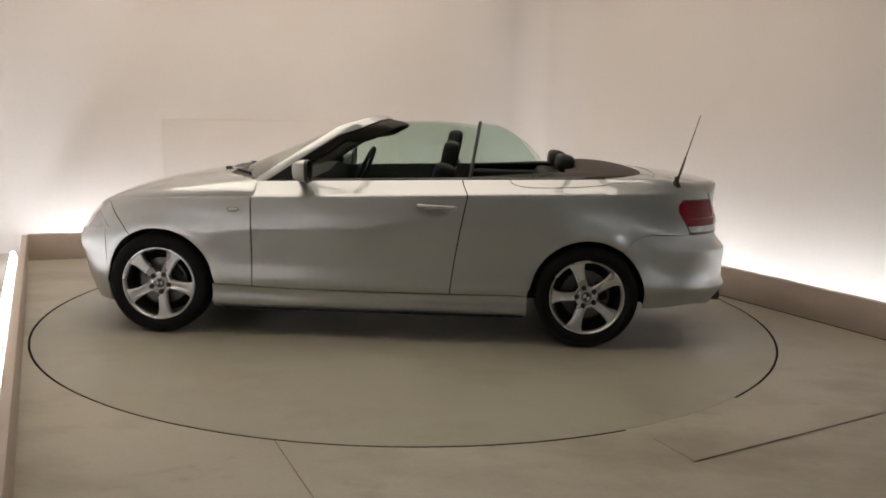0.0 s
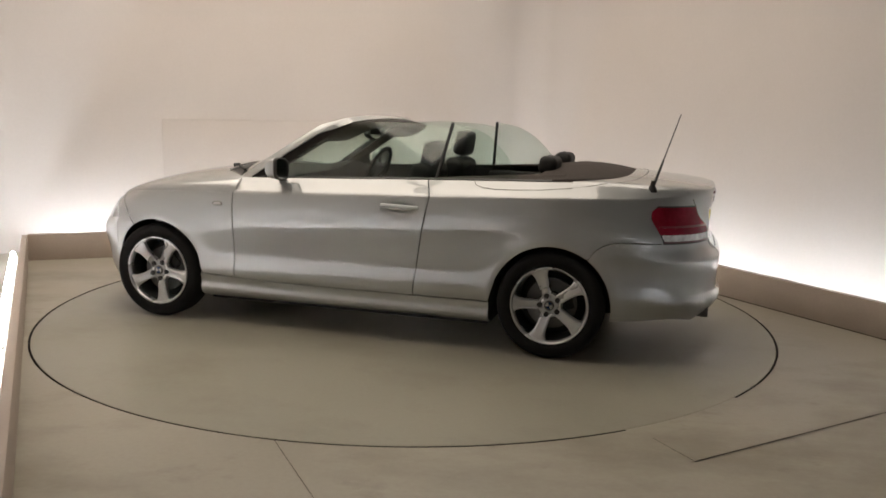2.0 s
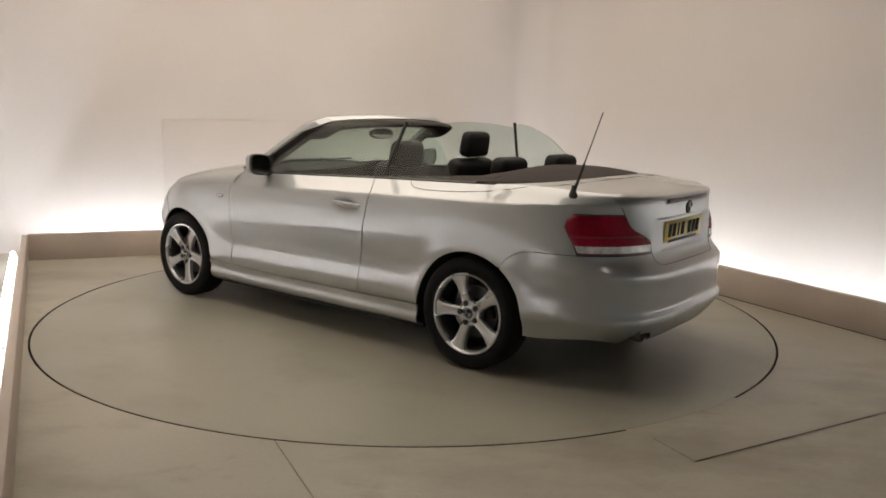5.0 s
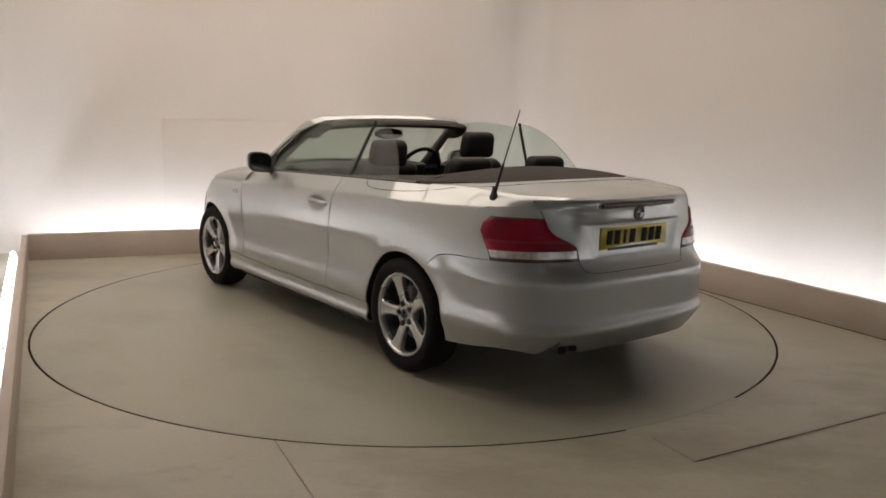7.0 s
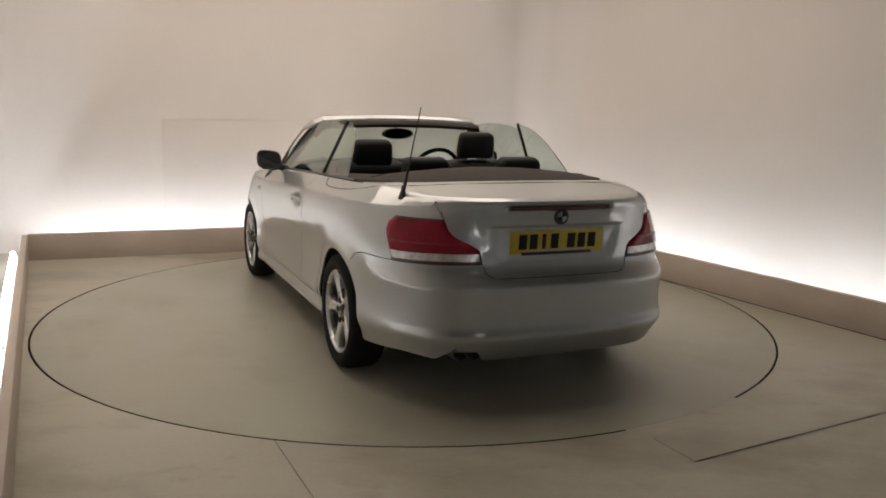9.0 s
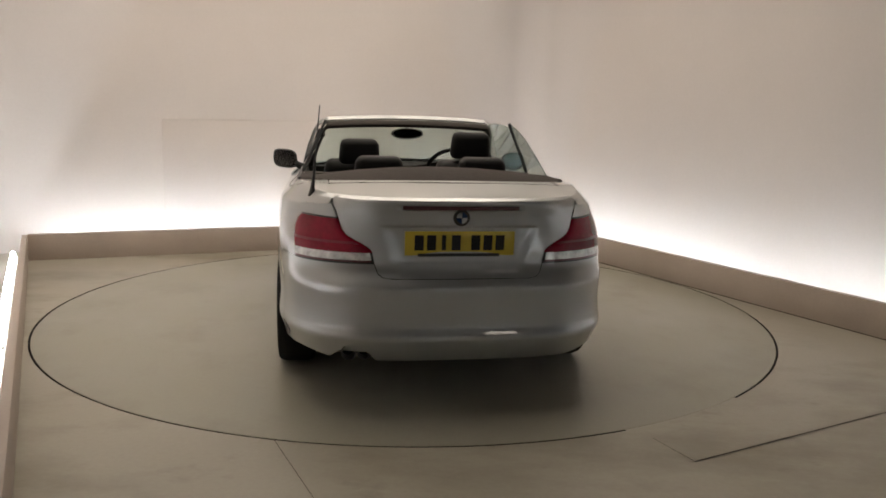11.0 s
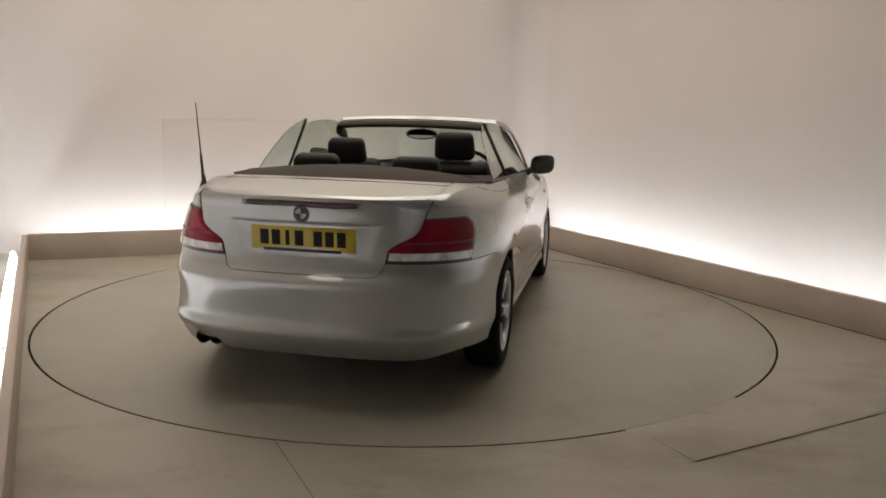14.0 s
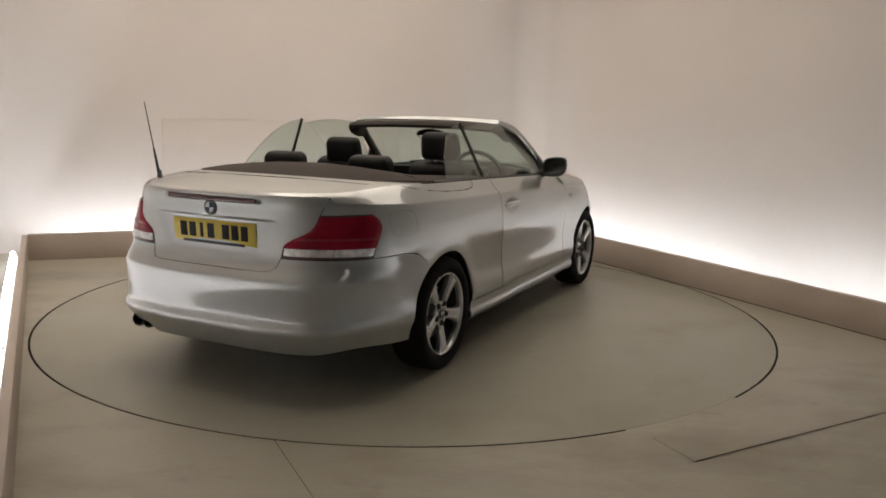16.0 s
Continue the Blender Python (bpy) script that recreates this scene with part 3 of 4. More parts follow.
def fdeck(s, v):
    y = s * 0.598
    xr = wrap(-1, math.copysign(theta_of_y(y, 1.006), y), 1.006).x - 0.005 * smooth(0.60, 0.40, abs(y))
    x = lerp(xr, -1.45, v)
    yb = half_width(max(x, -2.1), belt_z(max(x, -2.1)))
    z = deck_z(x) - (deck_z(x) - belt_z(x)) * min(1.0, abs(y) / max(yb, 0.01)) ** 3
    if v < 0.02:
        z = 1.006
    return Vector((x, y, z))


sheet(fdeck, span(-1, 1, 40), [0, 0.015, 0.04, 0.08, 0.15, 0.25, 0.4, 0.55, 0.7, 0.85, 1], bm=bm)
bmesh.ops.recalc_face_normals(bm, faces=bm.faces)
boot = part("boot_lid", bm, M_PAINT, car, "silver boot lid with a plate recess", sharp=50)

def fbrake(s, v):
    y = s * 0.275
    z = lerp(0.966, 0.984, v)
    return Vector((wrap(-1, math.copysign(theta_of_y(y, z), y), z).x - 0.0105 + 0.002 * (2 * v - 1) ** 2, y, z))


bm = sheet(fbrake, span(-1, 1, 24), span(0, 1, 5), 0.012)
part("high_brake_lamp", bm, M_DARKRED, boot, "long thin dark red brake lamp")

plate = bmesh.new()
box(plate, (-0.004, -0.262, -0.058), (0.004, 0.262, 0.058), 0.0025)
plate_ob = part("number_plate", plate, M_YELLOW, car, "yellow number plate with dark bars")
plate_ob.matrix_basis = pose(-2.190, 0, 0.806, 0, -4, 0)
for k, w in ((0, 0.043), (1, 0.043), (2, 0.020), (3, 0.043), (4.6, 0.043), (5.6, 0.043), (6.6, 0.043)):
    bm = bmesh.new()
    y = 0.195 - k * 0.0585
    box(bm, (-0.0065, y - w / 2, -0.033), (-0.0035, y + w / 2, 0.040), 0.001)
    part("plate_bar", bm, M_UNDER, plate_ob)
bm = bmesh.new()
box(bm, (-0.0085, -0.19, -0.062), (-0.0005, 0.20, -0.048), 0.001)
part("plate_strip", bm, M_BLACK, plate_ob)

bx = -2.214
badge = tagged(new("round_badge"), "small round blue and white badge")
badge.parent = car
badge.matrix_basis = pose(bx, 0, 0.930, 0, 0, 90)
bm = bmesh.new()
lathe(bm, [(0.0, 0.006), (0.026, 0.006), (0.039, 0.003), (0.040, -0.004), (0.0, -0.004)], 36, Matrix.Scale(1, 4), close=False)
part("ring", bm, M_BLACK, badge)
for q in range(4):
    bm = bmesh.new()
    c = bm.verts.new((0, 0.0085, 0))
    arc = [bm.verts.new((0.026 * math.cos(math.pi / 2 * (q + k / 8)), 0.0085, 0.026 * math.sin(math.pi / 2 * (q + k / 8)))) for k in range(9)]
    for a, b in zip(arc, arc[1:]):
        bm.faces.new((c, a, b))
    bmesh.ops.solidify(bm, geom=bm.faces[:], thickness=0.002)
    part("quarter", bm, M_BLUE if q % 2 else M_BADGEWHITE, badge)

# exhaust
for y0 in (0.447, 0.520):
    bm = bmesh.new()
    lathe(bm, [(0.0350, 0.0), (0.0355, 0.004), (0.0355, 0.26), (0.0310, 0.26), (0.0305, 0.05), (0.0325, 0.0)], 28, Matrix.Translation((-2.212, y0, 0.294)) @ Matrix.Rotation(radians(-90), 4, "Z"))
    pipe = part("exhaust_pipe", bm, M_STEEL, car, "dark steel exhaust tailpipe")
    bm = bmesh.new()
    lathe(bm, [(0.0320, -0.003), (0.0350, -0.005), (0.0365, -0.002), (0.0365, 0.035), (0.0325, 0.0)], 28, Matrix.Translation((-2.212, y0, 0.294)) @ Matrix.Rotation(radians(-90), 4, "Z"))
    bmesh.ops.recalc_face_normals(bm, faces=bm.faces)
    part("tip_ring", bm, M_STEEL, pipe, "rolled steel edge of the tailpipe")
    # Black disc across the bore stands in for the shade inside.
    bm = bmesh.new()
    lathe(bm, [(0.001, 0.06), (0.0305, 0.06), (0.0305, 0.064), (0.001, 0.064)], 20, Matrix.Translation((-2.212, y0, 0.294)) @ Matrix.Rotation(radians(-90), 4, "Z"))
    part("pipe_dark_plug", bm, M_UNDER, pipe)

# gutters under the edges of the boot lid
for side in (1, -1):
    def fgutter(s, v):
        x, y = lerp(-2.12, -1.44, s), lerp(0.54, 0.66, v)
        yb = half_width(max(x, -2.1), belt_z(max(x, -2.1)))
        return Vector((x, side * min(y, yb), deck_z(x) - (deck_z(x) - belt_z(x)) * min(1.0, y / yb) ** 3 - 0.007))
    part("boot_gutter", sheet(fgutter, span(0, 1, 16), span(0, 1, 4), 0.003), M_PAINT, car)

# shut line round the boot lid
pts = []
for z in span(0.955, 0.668, 16):
    y = boot_y(z) + 0.002
    p = wrap(-1, theta_of_y(y, z), z)
    pts.append((p.x - 0.0005, y, z))
pts += [(wrap(-1, theta_of_y(0.365, 0.652), 0.652).x - 0.001, 0.367, 0.651), (wrap(-1, theta_of_y(0.33, 0.645), 0.645).x - 0.001, 0.33, 0.645)]
pts += [(wrap(-1, theta_of_y(y, 0.644), 0.644).x - 0.001, y, 0.644) for y in (0.2, 0.1, 0.0)]
pts += [(x, -y, z) for x, y, z in pts[-2::-1]]
bm = bmesh.new()
tube(bm, pts, 0.0018, 6)
part("boot_seam", bm, M_UNDER, car, "dark shut line of the boot lid")

# bonnet and nose
def fbonnet(s, v):
    part_y = abs(math.sin(lerp(-math.pi / 2, math.pi / 2, v))) ** (2 / 2.3)
    x = lerp(0.722 + 0.225 * smooth(0.90, 0.62, part_y) ** 0.7, 1.945, s)
    yc = half_width(x, crease_z(x)) * lerp(0.994, 1.0, smooth(0.722, 0.76, x))
    a = lerp(-math.pi / 2, math.pi / 2, v)
    k = math.copysign(abs(math.sin(a)) ** (2 / 2.3), a)
    return Vector((x, yc * k, crease_z(x) + (bonnet_z(x) - crease_z(x)) * max(0, math.cos(a)) ** (2 / 2.3)))


bm = sheet(fbonnet, [0, 0.02, 0.1, 0.2, 0.3, 0.4, 0.5, 0.6, 0.7, 0.78, 0.85, 0.9, 0.94, 0.97, 0.99, 1.0], span(0.0, 1.0, 48), 0.010)
part("bonnet", bm, M_PAINT, car, "silver domed bonnet")


def fnose(s, v):
    z = 0.5
    for _ in range(4):
        a = s * theta_of_x(1.690, z, 1)
        x = wrap(1, a, z).x
        low = 0.165
        z = lerp(low, min(crease_z(x), 0.80), v)
    p = wrap(1, a, z)
    return Vector((p.x, p.y * 1.0022, p.z))


bm = sheet(fnose, span(-1, 1, 60), span(0, 1, 18), 0.010, flip=True)
part("front_bumper", bm, M_PAINT, car, "silver painted front bumper")

for side in (1, -1):
    def fhead(s, v):
        lo = lerp(0.655, 0.60, s)
        hi = lerp(0.79, 0.735, s)
        z = lerp(lo, hi, v)
        a = lerp(theta_of_x(lerp(1.66, 1.80, v), z, 1), theta_of_y(0.36, z, 1), s)
        p = wrap(1, a, z)
        q = p + Vector((0.004, 0.004, 0.001))
        return Vector((q.x, side * q.y, z))
    lens = part("headlamp", sheet(fhead, span(0, 1, 16), span(0, 1, 8), 0.01), M_HEAD, car, "clear headlamp lens")
    def fsurround(s, v):
        z = lerp(lerp(0.648, 0.593, s), lerp(0.797, 0.742, s), v)
        p = wrap(1, lerp(theta_of_x(lerp(1.648, 1.792, v), z, 1), theta_of_y(0.35, z, 1), s), z)
        return Vector((p.x + 0.0015, side * (p.y + 0.0015), z))
    part("headlamp_surround", sheet(fsurround, span(0, 1, 16), span(0, 1, 8), 0.006), M_PAINT, lens, "silver headlamp surround")

# fuel flap on the right flank
pts = []
for k in range(33):
    a = 2 * math.pi * k / 32
    x = -1.725 + 0.092 * math.copysign(abs(math.cos(a)) ** 0.45, math.cos(a))
    z = 0.862 + 0.060 * math.copysign(abs(math.sin(a)) ** 0.45, math.sin(a))
    pts.append((x, -half_width(x, z) + 0.0001, z))
bm = bmesh.new()
tube(bm, pts, 0.0007, 6)
part("fuel_flap_seam", bm, M_SHUT, car, "thin shut line of the fuel flap")

# underbody, arches and cabin tub
bm = bmesh.new()
box(bm, (-0.96, -0.79, 0.150), (0.96, 0.79, 0.60), 0.02)
box(bm, (-2.04, -0.58, 0.240), (-0.96, 0.60, 0.62), 0.02)
box(bm, (0.96, -0.60, 0.20), (1.85, 0.60, 0.66), 0.02)
part("underbody", bm, M_UNDER, car, "black underbody")
for cx in (1.33, -1.33):
    for side in (1, -1):
        bm = bmesh.new()
        n = 28
        prof = []
        for k in range(n):
            a = lerp(-0.12, math.pi + 0.12, k / (n - 1))
            prof.append((cx + 0.356 * math.cos(a), 0.316 + 0.356 * math.sin(a)))
        outer = [bm.verts.new((x, side * (half_width(x, max(z, 0.2)) - 0.006), z)) for x, z in prof]
        inner = [bm.verts.new((x, side * 0.56, z)) for x, z in prof]
        for i in range(n - 1):
            bm.faces.new((outer[i], outer[i + 1], inner[i + 1], inner[i]))
        bm.faces.new(inner)
        part("wheel_arch_liner", bm, M_UNDER, car)

# wheels
def build_wheel():
    """A five-spoke alloy wheel with its tyre; the outer face looks along y."""
    wheel = new("wheel")
    bm = bmesh.new()
    lathe(bm, [(0.232, -0.085), (0.262, -0.102), (0.290, -0.102), (0.308, -0.088), (0.316, -0.06), (0.317, 0.0), (0.316, 0.06), (0.308, 0.086), (0.292, 0.099), (0.268, 0.103), (0.245, 0.097), (0.231, 0.086), (0.222, 0.07), (0.222, -0.07)], 64)
    part("tyre", bm, M_RUBBER, wheel, "black rubber tyre")
    bm = bmesh.new()
    lathe(bm, [(0.226, 0.055), (0.231, 0.085), (0.229, 0.092), (0.222, 0.092), (0.214, 0.084), (0.211, 0.070), (0.212, 0.055)], 64)
    part("rim", bm, M_ALLOY, wheel, "silver alloy rim")
    bm = bmesh.new()
    lathe(bm, [(0.200, -0.08), (0.229, -0.08), (0.2255, 0.054), (0.2125, 0.0545), (0.205, 0.02)], 64)
    part("rim_barrel", bm, M_STEEL, wheel, "dark inner barrel of the rim")
    for k in range(5):
        bm = bmesh.new()
        # rows along the spoke: radius, half width, face height
        rows = [(0.036, 0.030, 0.066), (0.070, 0.031, 0.069), (0.10, 0.0295, 0.073), (0.14, 0.031, 0.078), (0.175, 0.037, 0.082), (0.195, 0.045, 0.084), (0.208, 0.055, 0.085), (0.217, 0.070, 0.085)]
        vs = []
        for r, w, h in rows:
            vs.append([bm.verts.new((-w, h - 0.035, r)), bm.verts.new((-w * 0.95, h - 0.008, r)), bm.verts.new((-w * 0.62, h, r)), bm.verts.new((0, h - 0.004, r)), bm.verts.new((w * 0.62, h, r)), bm.verts.new((w * 0.95, h - 0.008, r)), bm.verts.new((w, h - 0.035, r))])
        for a, b in zip(vs, vs[1:]):
            for i in range(6):
                bm.faces.new((a[i], a[i + 1], b[i + 1], b[i]))
            bm.faces.new((a[6], a[0], b[0], b[6]))
        bm.faces.new(vs[0])
        bm.faces.new(vs[-1][::-1])
        bmesh.ops.recalc_face_normals(bm, faces=bm.faces)
        bmesh.ops.transform(bm, matrix=Matrix.Rotation(2 * math.pi * k / 5, 4, "Y"), verts=bm.verts)
        part("spoke", bm, M_ALLOY, wheel)
    bm = bmesh.new()
    lathe(bm, [(0.0, 0.068), (0.030, 0.068), (0.036, 0.064), (0.068, 0.066), (0.074, 0.058), (0.074, 0.02), (0.0, 0.02)], 40, close=False)
    hub = part("hub", bm, M_ALLOY, wheel)
    for k in range(5):
        bm = bmesh.new()
        a = 2 * math.pi * k / 5
        lathe(bm, [(0.0, 0.0745), (0.010, 0.0745), (0.0155, 0.0735), (0.016, 0.05), (0.0, 0.05)], 14, Matrix.Translation((0.058 * math.sin(a), 0, 0.058 * math.cos(a))), close=False)
        part("bolt", bm, M_UNDER, wheel, "dark recessed wheel bolt")
    bm = bmesh.new()
    lathe(bm, [(0.0, 0.074), (0.024, 0.073), (0.030, 0.070), (0.031, 0.05), (0.0, 0.05)], 28, close=False)
    cap = part("centre_cap", bm, M_BLACK, wheel, "dark round centre cap with a blue and white roundel")
    for q in range(4):
        bm = bmesh.new()
        c = bm.verts.new((0, 0.0762, 0))
        arc = [bm.verts.new((0.021 * math.cos(math.pi / 2 * (q + k / 6)), 0.0755, 0.021 * math.sin(math.pi / 2 * (q + k / 6)))) for k in range(7)]
        for a, b in zip(arc, arc[1:]):
            bm.faces.new((c, b, a))
        bmesh.ops.solidify(bm, geom=bm.faces[:], thickness=0.002)
        part("quarter", bm, M_BLUE if q % 2 else M_BADGEWHITE, cap)
    bm = bmesh.new()
    lathe(bm, [(0.075, 0.0), (0.150, 0.0), (0.150, -0.022), (0.075, -0.022)], 48)
    part("brake_disc", bm, M_STEEL, wheel, "dark steel brake disc")
    bm = bmesh.new()
    box(bm, (-0.13, -0.045, -0.06), (-0.075, 0.022, 0.06), 0.012)
    part("brake_caliper", bm, M_UNDER, wheel)
    bm = bmesh.new()
    lathe(bm, [(0.0, -0.07), (0.20, -0.07), (0.20, -0.075), (0.0, -0.075)], 32, close=False)
    part("wheel_back", bm, M_UNDER, wheel)
    return wheel


first = build_wheel()
first.parent = car
WHEEL_Y = 0.766
first.matrix_basis = pose(1.33, WHEEL_Y, 0.317, 0, 44, 0)
for x, y, turn, spin in ((-1.33, WHEEL_Y + 0.006, 0, 18), (1.33, -WHEEL_Y, 180, 20), (-1.33, -WHEEL_Y - 0.006, 180, 40)):
    w = copy_thing(first, pose(x, y, 0.317, 0, spin, turn) if turn == 0 else pose(x, y, 0.317, 0, 0, 180) @ pose(0, 0, 0, 0, spin, 0))
    w.parent = car
# windscreen frame
def pillar(s):
    """The outline of the frame: s from 0 at one foot over the top to 1 at the other."""
    pts = [(0.735, 0.745, 0.955), (0.60, 0.725, 1.045), (0.42, 0.695, 1.165), (0.24, 0.655, 1.28), (0.145, 0.625, 1.335), (0.085, 0.575, 1.360), (0.07, 0.40, 1.372), (0.06, 0.2, 1.378), (0.06, 0.0, 1.380)]
    pts = pts + [(x, -y, z) for x, y, z in pts[-2::-1]]
    t = s * (len(pts) - 1)
    i = min(int(t), len(pts) - 2)
    return Vector(pts[i]).lerp(Vector(pts[i + 1]), t - i)


def frame_axes(p, up):
    """Across the frame's bar, and out from it."""
    side = max(-1.0, min(1.0, p.y / 0.5))
    return (Vector((lerp(-0.5, -1.0, up), 0, lerp(-0.83, -0.06, up))).normalized(),
            Vector((lerp(0.3, 0.25, up), side * lerp(1.0, 0.05, up), lerp(0.45, 1.0, up))).normalized())


def fframe(s, v):
    p = pillar(s)
    up = smooth(1.28, 1.36, p.z)
    a = 2 * math.pi * v
    wide, high = lerp(0.030, 0.085, up), lerp(0.028, 0.026, up)
    back, nor = frame_axes(p, up)
    return p + back * (wide * math.cos(a) + wide * 0.9 + 0.008) + nor * high * (math.sin(a) - lerp(1.25, 1.95, up))


screen = tagged(new("windscreen"), "raked windscreen in a silver and black frame")
screen.parent = car
bm = sheet(fframe, span(0, 1, 97), span(0, 1, 17), flip=False)
bmesh.ops.remove_doubles(bm, verts=bm.verts, dist=1e-5)
bmesh.ops.recalc_face_normals(bm, faces=bm.faces)
part("inner_frame", bm, M_LINING, screen, "black lining of the windscreen frame")


def fouter(s, v):
    p = pillar(s)
    up = smooth(1.28, 1.36, p.z)
    along, nor = frame_axes(p, up)
    along = (along + Vector((0, math.copysign(0.75 * (1 - up), p.y), 0))).normalized()
    return p + along * lerp(lerp(-0.026, -0.010, up), lerp(0.034, 0.066, up), v) + nor * (lerp(0.004, -0.003, up) + lerp(0.006, 0.010, up) * math.sin(math.pi * v) - 0.012 * up * smooth(0.4, 1, v))


bm = sheet(fouter, span(0, 1, 97), span(0, 1, 7), 0.008)
part("outer_frame", bm, M_PAINT, screen, "silver painted pillars and header")


def fscreen(s, v):
    s2 = lerp(0.0, 1.0, s)
    y = lerp(0.735, -0.735, s2)
    top_y = y * 0.60 / 0.735
    bow = 1 - (y / 0.735) ** 2
    low = Vector((0.755 + 0.20 * bow, y, 0.955 + 0.065 * bow))
    high = Vector((0.115 - 0.02 * bow, top_y, 1.338 + 0.030 * bow))
    q = low.lerp(high, v)
    q.z += 0.018 * math.sin(math.pi * v)
    return q


glass = part("pane", sheet(fscreen, span(0, 1, 24), span(0, 1, 12), 0.004), M_GLASS, screen, "clear windscreen glass")
glass.visible_shadow = False


def fcowl(s, v):
    y = lerp(0.70, -0.70, s)
    bow = 1 - (y / 0.735) ** 2
    return Vector((0.745 + 0.20 * bow + 0.10 * v, y, 0.962 + 0.065 * bow - 0.006 * v))


part("wiper_cowl", sheet(fcowl, span(0, 1, 24), span(0, 1, 4), 0.01), M_BLACK, car, "black plastic cowl below the windscreen")
for y0 in (0.55, -0.15):
    bm = bmesh.new()
    tube(bm, [(0.90 - 0.25 * y0 ** 2, y0, 1.0), (0.955, y0 - 0.15, 1.012), (0.965, y0 - 0.42, 1.016)], 0.008, 6)
    part("wiper", bm, M_BLACK, car)
for y0 in (0.3, -0.3):
    bm = bmesh.new()
    box(bm, (1.02, y0 - 0.02, 1.0), (1.06, y0 + 0.02, 1.022), 0.006)
    part("washer_jet", bm, M_BLACK, car)

# interior mirror: an oval housing that faces back
bm = bmesh.new()
turn_x = Matrix.Translation((0.11, -0.01, 1.252)) @ pose(0, 0, 0, 0, 9, 0) @ Matrix.Rotation(radians(90), 4, "Z")
oval = Matrix.Diagonal((0.120, 1, 0.040, 1))
lathe(bm, [(0.80, -0.040), (0.97, -0.022), (1.0, -0.006), (0.99, 0.006), (0.90, 0.010), (0.86, 0.004), (0.85, -0.010)], 36, turn_x @ oval)
tube(bm, [(0.13, -0.01, 1.262), (0.16, -0.01, 1.305), (0.20, -0.01, 1.335)], 0.012, 8)
bmesh.ops.recalc_face_normals(bm, faces=bm.faces)
mirror = part("interior_mirror", bm, M_BLACK, car, "black oval interior mirror")
bm = bmesh.new()
lathe(bm, [(0.001, 0.004), (0.90, 0.004), (0.90, -0.02), (0.001, -0.02)], 36, turn_x @ oval, close=False)
bmesh.ops.recalc_face_normals(bm, faces=bm.faces)
part("mirror_glass", bm, M_MIRROR, mirror)
for y0 in (0.32, -0.34):
    bm = bmesh.new()
    box(bm, (-0.07, y0 - 0.17, 1.318), (0.05, y0 + 0.17, 1.332), 0.006)
    part("sun_visor", bm, M_LEATHER, screen)

